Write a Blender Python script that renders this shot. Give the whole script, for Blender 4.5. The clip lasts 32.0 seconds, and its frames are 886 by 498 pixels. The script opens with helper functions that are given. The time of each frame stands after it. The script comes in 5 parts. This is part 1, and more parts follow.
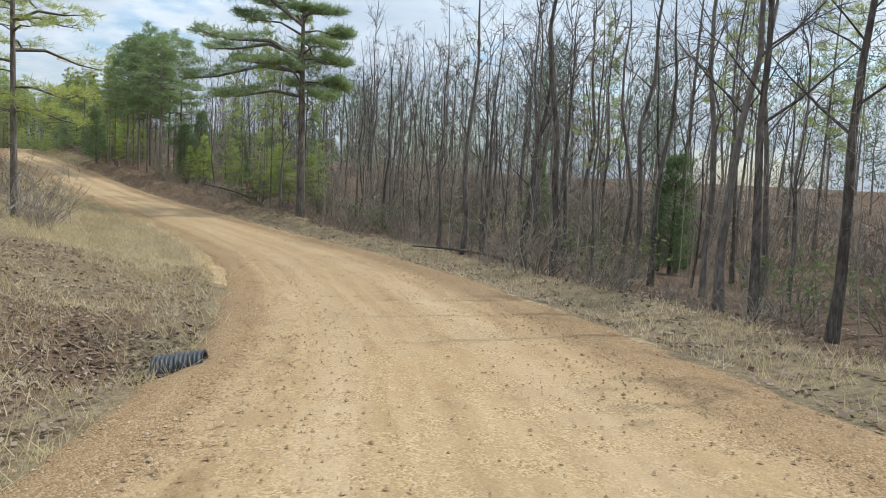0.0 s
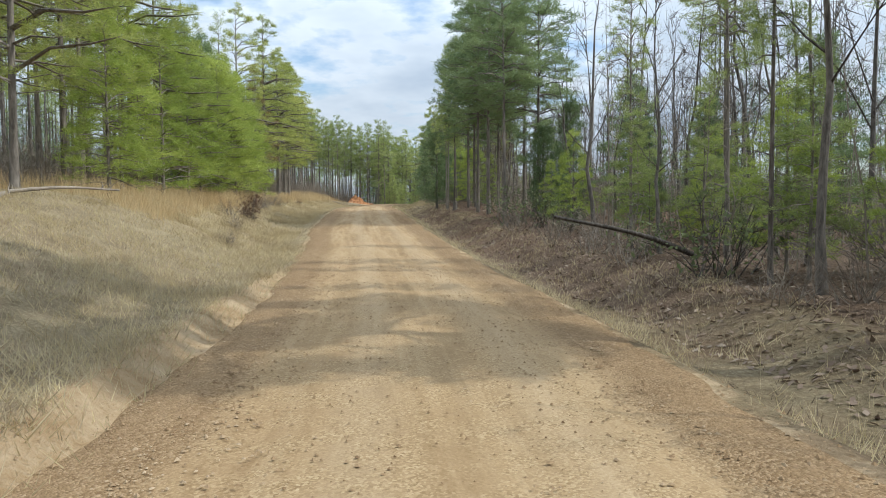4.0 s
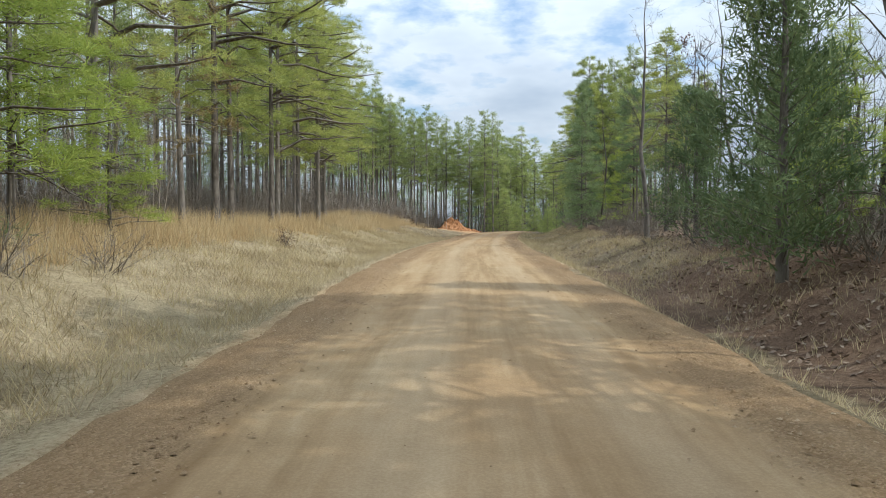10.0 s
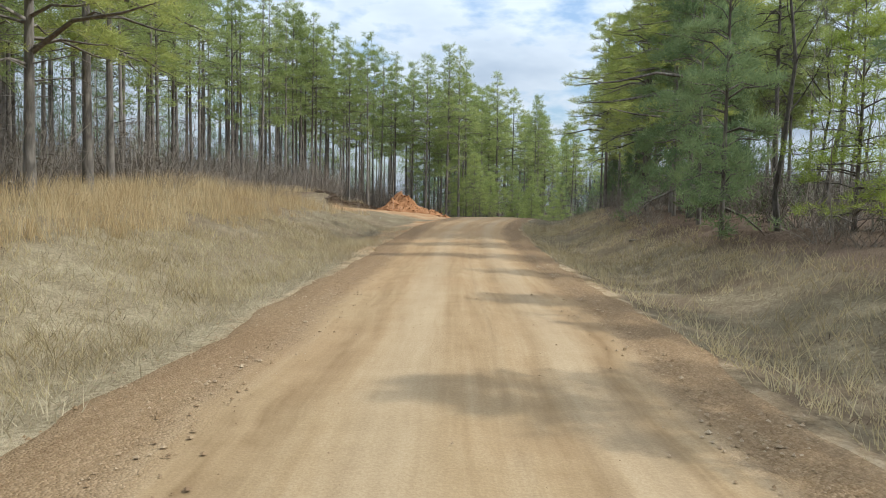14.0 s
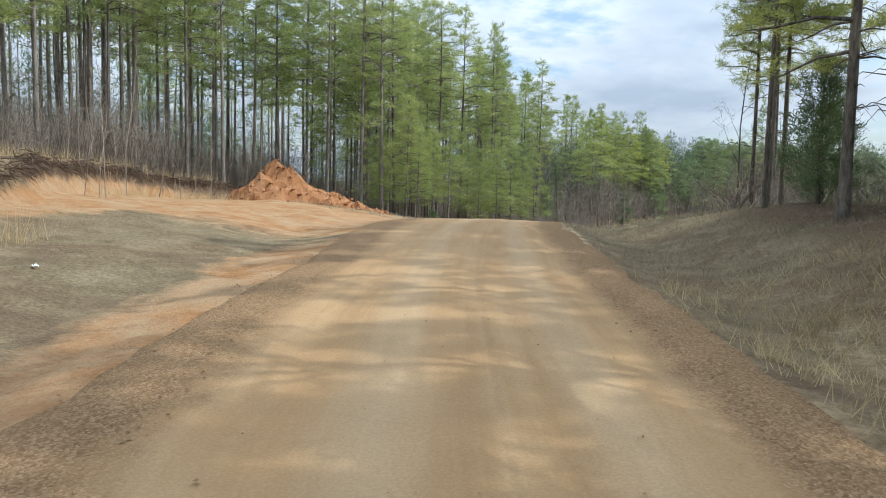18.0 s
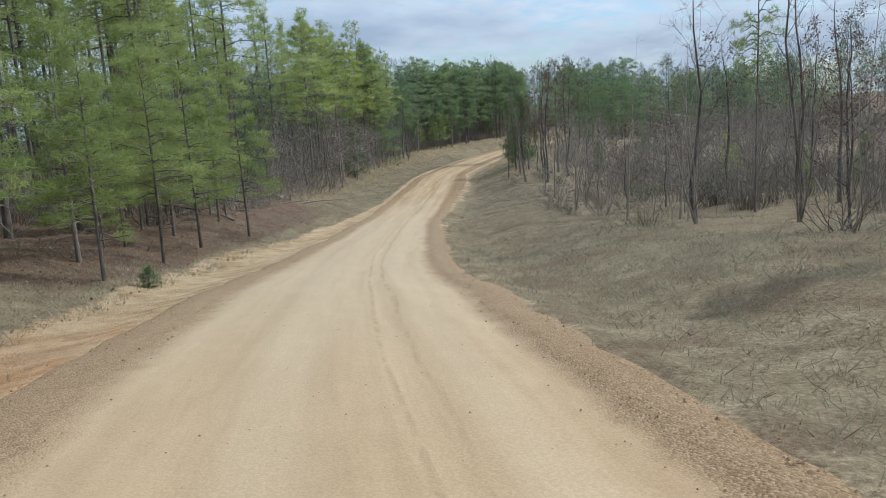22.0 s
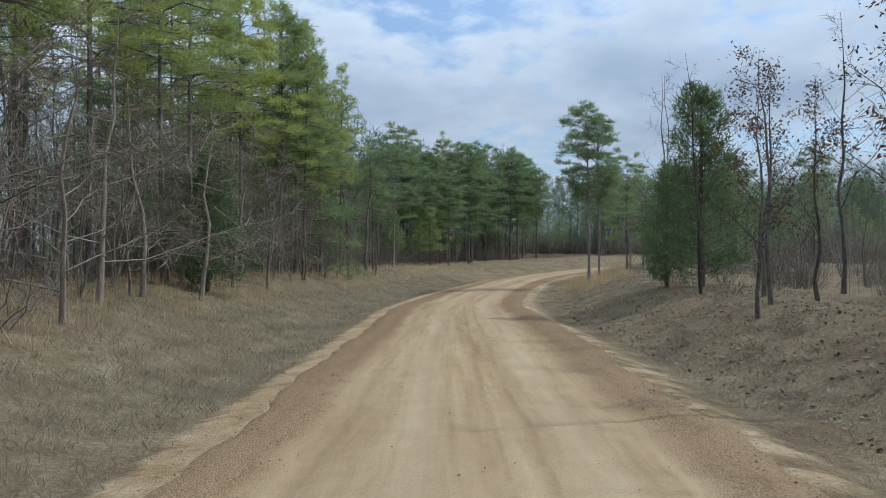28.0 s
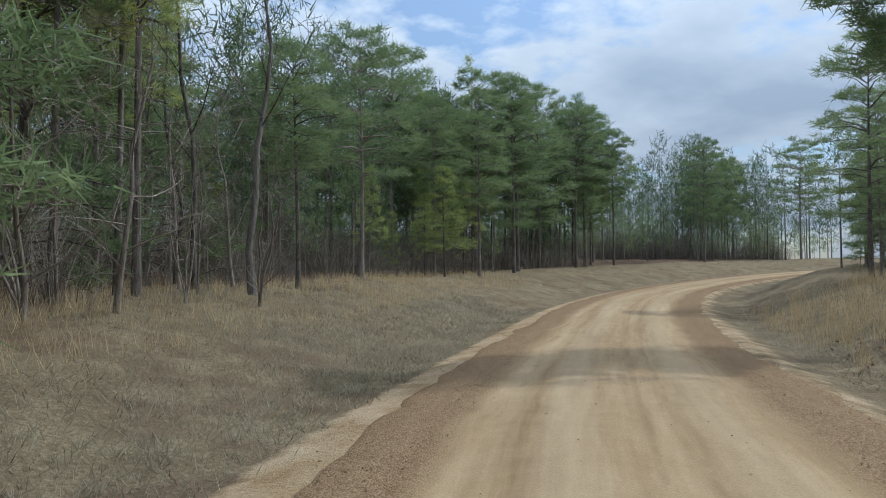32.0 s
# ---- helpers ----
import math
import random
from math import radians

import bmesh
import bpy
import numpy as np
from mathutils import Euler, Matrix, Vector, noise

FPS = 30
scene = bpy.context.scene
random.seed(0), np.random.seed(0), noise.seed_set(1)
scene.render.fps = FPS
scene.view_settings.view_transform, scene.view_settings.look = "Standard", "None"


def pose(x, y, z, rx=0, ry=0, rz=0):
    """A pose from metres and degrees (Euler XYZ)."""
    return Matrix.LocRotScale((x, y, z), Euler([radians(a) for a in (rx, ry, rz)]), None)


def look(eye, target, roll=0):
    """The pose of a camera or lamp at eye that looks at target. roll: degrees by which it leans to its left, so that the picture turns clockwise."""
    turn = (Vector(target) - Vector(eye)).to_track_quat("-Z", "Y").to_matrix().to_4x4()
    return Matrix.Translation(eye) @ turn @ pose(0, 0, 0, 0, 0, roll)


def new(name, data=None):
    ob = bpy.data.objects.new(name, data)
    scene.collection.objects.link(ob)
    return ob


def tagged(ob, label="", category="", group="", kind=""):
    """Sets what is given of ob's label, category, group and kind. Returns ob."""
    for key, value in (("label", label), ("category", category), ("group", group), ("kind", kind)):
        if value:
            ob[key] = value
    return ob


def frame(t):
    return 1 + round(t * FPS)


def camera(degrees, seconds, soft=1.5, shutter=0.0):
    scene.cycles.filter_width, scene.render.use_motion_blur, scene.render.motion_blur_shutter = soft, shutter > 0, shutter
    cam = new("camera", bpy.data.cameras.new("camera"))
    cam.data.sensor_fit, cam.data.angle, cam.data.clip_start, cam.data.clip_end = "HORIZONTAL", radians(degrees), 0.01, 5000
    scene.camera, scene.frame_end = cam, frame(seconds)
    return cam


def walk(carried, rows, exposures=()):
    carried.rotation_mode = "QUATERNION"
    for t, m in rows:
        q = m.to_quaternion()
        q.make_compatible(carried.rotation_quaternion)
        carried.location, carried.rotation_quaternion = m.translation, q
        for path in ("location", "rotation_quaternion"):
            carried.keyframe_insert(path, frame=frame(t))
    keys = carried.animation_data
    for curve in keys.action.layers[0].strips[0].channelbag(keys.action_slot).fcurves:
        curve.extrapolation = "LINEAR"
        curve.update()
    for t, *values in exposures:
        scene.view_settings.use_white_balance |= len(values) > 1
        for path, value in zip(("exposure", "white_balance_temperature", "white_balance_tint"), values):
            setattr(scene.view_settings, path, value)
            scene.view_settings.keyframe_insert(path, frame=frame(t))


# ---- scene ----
cam = camera(60.75, 32.0, soft=1.0)

# seconds, x, y, z, yaw, pitch, roll
PATH = [
    (0, -12.73, -53.9, 1.27, -35.89, -5.79, -2.9),
    (0.5, -10.33, -50.04, 0.97, -32.05, -6.22, -3.34),
    (1, -8.13, -46.15, 0.68, -27.86, -6.55, -4.01),
    (1.5, -6.18, -42.15, 0.43, -22.79, -6.98, -3.62),
    (2, -4.59, -37.9, 0.25, -18.98, -6.8, -3.18),
    (2.5, -3.21, -33.54, 0.1, -16.13, -5.73, -2.34),
    (3, -2.21, -29.19, -0.05, -13.18, -4.38, -1.28),
    (3.5, -1.5, -24.93, -0.15, -10.4, -3.32, -0.36),
    (4, -0.98, -20.78, -0.19, -7.51, -2.66, 0.47),
    (4.5, -0.59, -16.75, -0.2, -4.95, -1.92, 0.75),
    (6.5, -0, 0, -0, 0, -0.95, 0.56),
    (7, 0.05, 4.46, 0.12, 0.02, -0.9, 0.63),
    (7.5, 0.15, 8.95, 0.28, 0.06, -0.87, 0.61),
    (8, 0.19, 13.33, 0.49, 0.04, -0.87, 0.46),
    (8.5, 0.25, 17.6, 0.68, 0.04, -0.85, 0.38),
    (9, 0.33, 21.79, 0.89, 0.06, -0.86, 0.39),
    (9.5, 0.4, 25.9, 1.08, 0.09, -0.87, 0.33),
    (10, 0.43, 29.81, 1.22, 0.02, -1, 0.26),
    (10.5, 0.47, 33.6, 1.36, 0, -1.03, -0.05),
    (11, 0.7, 37.66, 1.53, 0.06, -1.05, -0.23),
    (11.5, 0.82, 41.84, 1.67, 0.11, -1.04, -0.34),
    (12, 0.92, 46.02, 1.78, -0.1, -1.34, -0.49),
    (12.5, 1.03, 50.21, 1.88, -0.44, -1.5, -0.59),
    (13, 1.17, 54.4, 1.96, -0.7, -1.68, -0.66),
    (13.5, 1.32, 58.58, 2.08, -1.46, -2.28, -0.77),
    (14, 1.51, 62.8, 2.22, -3.34, -3, -0.92),
    (14.5, 1.69, 67.04, 2.35, -5.09, -3.42, -1.23),
    (16.5, 3.19, 84.71, 2.57, -7.39, -4.2, -2.01),
    (17, 3.17, 88.58, 2.64, -7.59, -4.38, -1.65),
    (17.5, 3.61, 92.69, 2.73, -7.84, -4.73, -1.55),
    (18, 4.28, 97.02, 2.89, -9.07, -5.02, -1.23),
    (18.5, 4.98, 101.49, 2.99, -10.56, -4.67, -0.77),
    (19, 5.7, 105.91, 3.09, -12.78, -4.2, -0.59),
    (19.5, 6.54, 110.37, 3.2, -15.28, -4.39, -0.23),
    (20, 7.54, 114.69, 3.28, -16.86, -5.54, 0.52),
    (20.5, 8.6, 118.63, 3.35, -21.39, -7.02, 2.93),
    (21, 9.73, 122.48, 3.29, -26.6, -7.91, 4.68),
    (21.5, 11.13, 126.47, 3.12, -30.61, -7.99, 4.44),
    (22, 12.61, 130.55, 2.87, -33.03, -9.88, 3.4),
    (22.5, 14.24, 134.52, 2.51, -33.61, -11.1, 2.83),
    (23, 16.04, 138.4, 2.06, -35.12, -11.93, 2.17),
    (23.5, 17.93, 142.28, 1.57, -36.12, -12.19, 1.87),
    (24, 20, 146.3, 1.07, -36.95, -12.64, 1.56),
    (24.5, 22.2, 150.29, 0.61, -37.43, -12.86, 1.41),
    (25, 24.47, 154.18, 0.16, -38.54, -12.14, 0.81),
    (25.5, 26.91, 158.09, -0.26, -40.14, -5.79, -1.29),
    (27.5, 37.03, 173.45, -1.52, -40.59, 1.15, -0.83),
    (28, 39.82, 177.42, -1.68, -35.49, 0.72, 0),
    (28.5, 42.65, 181.29, -1.84, -31.87, 0.69, 0.21),
    (29, 45.34, 185.07, -1.97, -30.67, 0.7, 0.37),
    (29.5, 47.99, 188.78, -2.02, -30.3, 1.11, 0.27),
    (30, 50.63, 192.44, -2.06, -30.63, 1.45, 0.12),
    (30.5, 53.3, 196, -2.09, -31.37, 1.62, 0.07),
    (31, 55.94, 199.58, -2.09, -32.28, 1.6, 0.18),
    (31.5, 58.54, 203.01, -2.08, -32.73, 1.7, 0.26),
    (32, 61.06, 206.34, -2.09, -32.84, 1.66, 0.4),
]
walk(cam, [(t, pose(x, y, z, 90 + pitch, roll, yaw)) for t, x, y, z, yaw, pitch, roll in PATH],
     exposures=[(0, 0.30, 5900, 5), (4.5, 0.28, 5850, 5), (14, 0.25, 5800, 5), (16.5, 0.4, 5750, 5), (18, 0.4, 5750, 5), (19.5, 0.12, 5650, 5), (22, 0.08, 5450, 5), (25, 0.28, 5400, 5), (28, -0.25, 5420, 5), (32, -0.22, 5420, 5)])

# ---- sky and sun ----
SUN_AZ, SUN_EL = radians(102), radians(46)      # azimuth from north (+y) clockwise
world = bpy.data.worlds.new("sky")
scene.world = world
world.use_nodes = True


def sky_world():
    nt = world.node_tree
    nt.nodes.clear()
    n, l = nt.nodes.new, nt.links.new
    out, bg = n("ShaderNodeOutputWorld"), n("ShaderNodeBackground")
    sky = n("ShaderNodeTexSky")
    sky.sky_type, sky.sun_disc = 'NISHITA', False
    sky.sun_elevation, sky.sun_rotation = SUN_EL, SUN_AZ
    tc, sep = n("ShaderNodeTexCoord"), n("ShaderNodeSeparateXYZ")
    l(tc.outputs["Generated"], sep.inputs[0])
    mx = n("ShaderNodeMath")
    mx.operation = 'MAXIMUM'
    mx.inputs[1].default_value = 0.03
    l(sep.outputs[2], mx.inputs[0])
    add = n("ShaderNodeMath")
    add.operation = 'ADD'
    add.inputs[1].default_value = 0.22
    l(mx.outputs[0], add.inputs[0])
    cmb = n("ShaderNodeCombineXYZ")
    for i in (0, 1):
        dv = n("ShaderNodeMath")
        dv.operation = 'DIVIDE'
        l(sep.outputs[i], dv.inputs[0])
        l(add.outputs[0], dv.inputs[1])
        l(dv.outputs[0], cmb.inputs[i])
    big, small = n("ShaderNodeTexNoise"), n("ShaderNodeTexNoise")
    for tex, sc, det, ro in ((big, 1.15, 5, 0.55), (small, 7.5, 5, 0.55)):
        tex.inputs["Scale"].default_value, tex.inputs["Detail"].default_value, tex.inputs["Roughness"].default_value = sc, det, ro
        l(cmb.outputs[0], tex.inputs["Vector"])
    mixn = n("ShaderNodeMath")
    mixn.operation = 'MULTIPLY_ADD'
    mixn.inputs[1].default_value = 0.5
    l(small.outputs[0], mixn.inputs[0])
    l(big.outputs[0], mixn.inputs[2])
    cover = n("ShaderNodeValToRGB")
    cover.color_ramp.elements[0].position, cover.color_ramp.elements[1].position = 0.60, 0.74
    cover.color_ramp.elements[0].color, cover.color_ramp.elements[1].color = (0.15, 0.15, 0.15, 1), (1, 1, 1, 1)
    l(mixn.outputs[0], cover.inputs[0])
    tone = n("ShaderNodeValToRGB")
    e = tone.color_ramp.elements
    e[0].position, e[0].color = 0.38, (0.92, 0.94, 0.97, 1)
    e[1].position, e[1].color = 0.64, (0.54, 0.60, 0.69, 1)
    l(big.outputs[0], tone.inputs[0])
    scl = n("ShaderNodeMix")
    scl.data_type, scl.blend_type = 'RGBA', 'MULTIPLY'
    scl.inputs[0].default_value = 1.0
    l(sky.outputs[0], scl.inputs[6])
    scl.inputs[7].default_value = (0.15, 0.15, 0.15, 1)
    mix = n("ShaderNodeMix")
    mix.data_type = 'RGBA'
    l(cover.outputs[0], mix.inputs[0])
    l(scl.outputs[2], mix.inputs[6])
    l(tone.outputs[0], mix.inputs[7])
    l(mix.outputs[2], bg.inputs[0])
    # cloud cover is brighter overhead than towards the horizon
    lift = n("ShaderNodeMath")
    lift.operation = 'MULTIPLY_ADD'
    lift.inputs[1].default_value, lift.inputs[2].default_value = 1.6, 0.57
    l(mx.outputs[0], lift.inputs[0])
    l(lift.outputs[0], bg.inputs[1])
    l(bg.outputs[0], out.inputs[0])


sky_world()
sun = new("sun", bpy.data.lights.new("sun", 'SUN'))
sun.data.energy, sun.data.angle, sun.data.color = 2.9, radians(0.53), (1.0, 0.94, 0.84)
sun.matrix_world = look((0, 0, 60), (-math.sin(SUN_AZ) * math.cos(SUN_EL), -math.cos(SUN_AZ) * math.cos(SUN_EL), 60 - math.sin(SUN_EL)))

# ---- materials ----


def material(name, rough=0.9, spec=0.2):
    m = bpy.data.materials.new(name)
    m.use_nodes = True
    b = m.node_tree.nodes["Principled BSDF"]
    b.inputs["Roughness"].default_value = rough
    b.inputs["Specular IOR Level"].default_value = spec
    return m, m.node_tree, b


def node(nt, kind, **values):
    nd = nt.nodes.new(kind)
    for k, v in values.items():
        nd.inputs[k.replace("_", " ")].default_value = v
    return nd


def ramp(nt, fac, stops):
    r = nt.nodes.new("ShaderNodeValToRGB")
    e = r.color_ramp.elements
    while len(e) < len(stops):
        e.new(0.5)
    for el, (p, c) in zip(e, stops):
        el.position, el.color = p, (*c, 1)
    nt.links.new(fac, r.inputs[0])
    return r.outputs[0]


def noise_tex(nt, scale, detail=4, rough=0.6, vec=None, distort=0.0):
    t = node(nt, "ShaderNodeTexNoise", Scale=scale, Detail=detail, Roughness=rough, Distortion=distort)
    if vec is not None:
        nt.links.new(vec, t.inputs["Vector"])
    return t.outputs[0]


def mixrgb(nt, fac, a, b, blend='MIX'):
    m = nt.nodes.new("ShaderNodeMix")
    m.data_type, m.blend_type = 'RGBA', blend
    for sock, v in ((m.inputs[0], fac), (m.inputs[6], a), (m.inputs[7], b)):
        if isinstance(v, (int, float)):
            sock.default_value = v
        elif isinstance(v, tuple):
            sock.default_value = (*v, 1)
        else:
            nt.links.new(v, sock)
    return m.outputs[2]


def maths(nt, op, a, b=0.0, c=0.0):
    m = nt.nodes.new("ShaderNodeMath")
    m.operation = op
    for sock, v in zip(m.inputs, (a, b, c)):
        if isinstance(v, (int, float)):
            sock.default_value = v
        else:
            nt.links.new(v, sock)
    return m.outputs[0]


def bump(nt, b, height, strength=0.4, distance=0.05):
    k = nt.nodes.new("ShaderNodeBump")
    k.inputs["Strength"].default_value, k.inputs["Distance"].default_value = strength, distance
    nt.links.new(height, k.inputs["Height"])
    nt.links.new(k.outputs[0], b.inputs["Normal"])


def objvec(nt):
    return nt.nodes.new("ShaderNodeTexCoord").outputs["Object"]


def leafy(name, stops, translucent=0.25, rough=0.7):
    """Foliage: colour by clump and by tree, some light through it."""
    m, nt, b = material(name, rough, 0.15)
    info, geo = nt.nodes.new("ShaderNodeObjectInfo"), nt.nodes.new("ShaderNodeNewGeometry")
    drift = maths(nt, 'MULTIPLY_ADD', noise_tex(nt, 0.55, 4, 0.6, objvec(nt)), 1.35, -0.50)
    v = maths(nt, 'ADD', drift, maths(nt, 'MULTIPLY_ADD', geo.outputs["Random Per Island"], 0.38, maths(nt, 'MULTIPLY', info.outputs["Random"], 0.3)))
    col = ramp(nt, v, stops)
    nt.links.new(col, b.inputs["Base Color"])
    tr = nt.nodes.new("ShaderNodeBsdfTranslucent")
    nt.links.new(col, tr.inputs[0])
    mx = nt.nodes.new("ShaderNodeMixShader")
    mx.inputs[0].default_value = translucent
    nt.links.new(b.outputs[0], mx.inputs[1])
    nt.links.new(tr.outputs[0], mx.inputs[2])
    nt.links.new(mx.outputs[0], nt.nodes["Material Output"].inputs[0])
    return m


def bark(name, dark, light, scale=9.0):
    m, nt, b = material(name, 0.95, 0.1)
    vec = objvec(nt)
    mp = node(nt, "ShaderNodeMapping", Scale=(1, 1, 0.22))
    nt.links.new(vec, mp.inputs[0])
    n1 = noise_tex(nt, scale, 5, 0.65, mp.outputs[0], 0.6)
    n2 = noise_tex(nt, 0.8, 3, 0.5, vec)
    info = nt.nodes.new("ShaderNodeObjectInfo")
    f = maths(nt, 'MULTIPLY_ADD', n1, 1.3, maths(nt, 'MULTIPLY_ADD', n2, 0.7, maths(nt, 'MULTIPLY_ADD', info.outputs["Random"], 0.3, -0.72)))
    nt.links.new(ramp(nt, f, [(0.2, dark), (0.8, light)]), b.inputs["Base Color"])
    bump(nt, b, n1, 0.8, 0.03)
    return m


M_PINE_BARK = bark("pine bark", (0.08, 0.067, 0.055), (0.30, 0.262, 0.22))
M_GREY_BARK = bark("grey bark", (0.055, 0.046, 0.039), (0.22, 0.195, 0.165), 14.0)
M_PALE_TWIG = bark("pale twigs", (0.14, 0.114, 0.088), (0.36, 0.308, 0.248), 20.0)
M_PINE = leafy("pine needles", [(0.0, (0.115, 0.15, 0.05)), (0.5, (0.295, 0.345, 0.115)), (1.0, (0.50, 0.52, 0.195))], 0.52)
# brighter copy of the pine needles: sun on roadside crowns put into the colour
M_PINE_LIT = leafy("pine needles in sunlit tone", [(0.0, (0.14, 0.175, 0.05)), (0.5, (0.35, 0.385, 0.105)), (1.0, (0.57, 0.56, 0.18))], 0.52)
M_DARK_PINE = leafy("dark pine needles", [(0.0, (0.10, 0.15, 0.07)), (0.5, (0.205, 0.265, 0.12)), (1.0, (0.335, 0.39, 0.175))], 0.5)
M_YOUNG = leafy("young pine needles", [(0.0, (0.12, 0.17, 0.04)), (0.5, (0.31, 0.375, 0.08)), (1.0, (0.50, 0.53, 0.13))], 0.52)
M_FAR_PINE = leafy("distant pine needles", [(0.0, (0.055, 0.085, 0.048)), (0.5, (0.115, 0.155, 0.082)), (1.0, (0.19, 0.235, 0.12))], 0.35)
M_CEDAR = leafy("cedar foliage", [(0.0, (0.07, 0.105, 0.048)), (0.5, (0.14, 0.19, 0.085)), (1.0, (0.25, 0.295, 0.13))], 0.35)
M_BROWN = leafy("dead oak leaves", [(0.0, (0.05, 0.028, 0.02)), (0.5, (0.12, 0.065, 0.04)), (1.0, (0.20, 0.12, 0.07))], 0.25)
M_SHRUB = leafy("shrub leaves", [(0.0, (0.085, 0.11, 0.05)), (0.5, (0.16, 0.19, 0.08)), (1.0, (0.27, 0.28, 0.13))], 0.35)
M_RUST = leafy("yellowing pine needles", [(0.0, (0.16, 0.12, 0.05)), (0.5, (0.27, 0.20, 0.08)), (1.0, (0.36, 0.29, 0.12))], 0.35)
M_STRAW = leafy("dead grass", [(0.0, (0.23, 0.17, 0.085)), (0.45, (0.50, 0.40, 0.225)), (1.0, (0.70, 0.60, 0.38))], 0.45)
M_PALE_LEAF = leafy("bleached fallen leaves", [(0.0, (0.085, 0.06, 0.04)), (0.5, (0.23, 0.175, 0.12)), (1.0, (0.45, 0.38, 0.28))], 0.1)
M_GREY_GRASS = leafy("grey winter grass", [(0.0, (0.115, 0.095, 0.06)), (0.5, (0.275, 0.24, 0.158)), (1.0, (0.44, 0.395, 0.28))], 0.4)
M_PALE_GRASS = leafy("pale dead grass", [(0.0, (0.24, 0.185, 0.108)), (0.5, (0.47, 0.385, 0.245)), (1.0, (0.65, 0.565, 0.39))], 0.45)
M_WEED = leafy("dark dead weeds", [(0.0, (0.05, 0.036, 0.026)), (0.5, (0.13, 0.09, 0.06)), (1.0, (0.26, 0.195, 0.13))], 0.2)
M_SEDGE = leafy("orange broom sedge", [(0.0, (0.33, 0.215, 0.105)), (0.5, (0.55, 0.405, 0.215)), (1.0, (0.70, 0.58, 0.36))], 0.42)
M_LITTER = leafy("fallen leaves", [(0.0, (0.08, 0.052, 0.034)), (0.5, (0.21, 0.15, 0.105)), (1.0, (0.42, 0.345, 0.26))], 0.1)
M_STONE = leafy("road gravel", [(0.0, (0.12, 0.068, 0.036)), (0.5, (0.27, 0.178, 0.095)), (1.0, (0.45, 0.345, 0.225))], 0.0, 0.9)
M_CLOD = leafy("red clay clods", [(0.0, (0.19, 0.078, 0.034)), (0.6, (0.34, 0.162, 0.072)), (1.0, (0.45, 0.26, 0.14))], 0.0, 0.95)


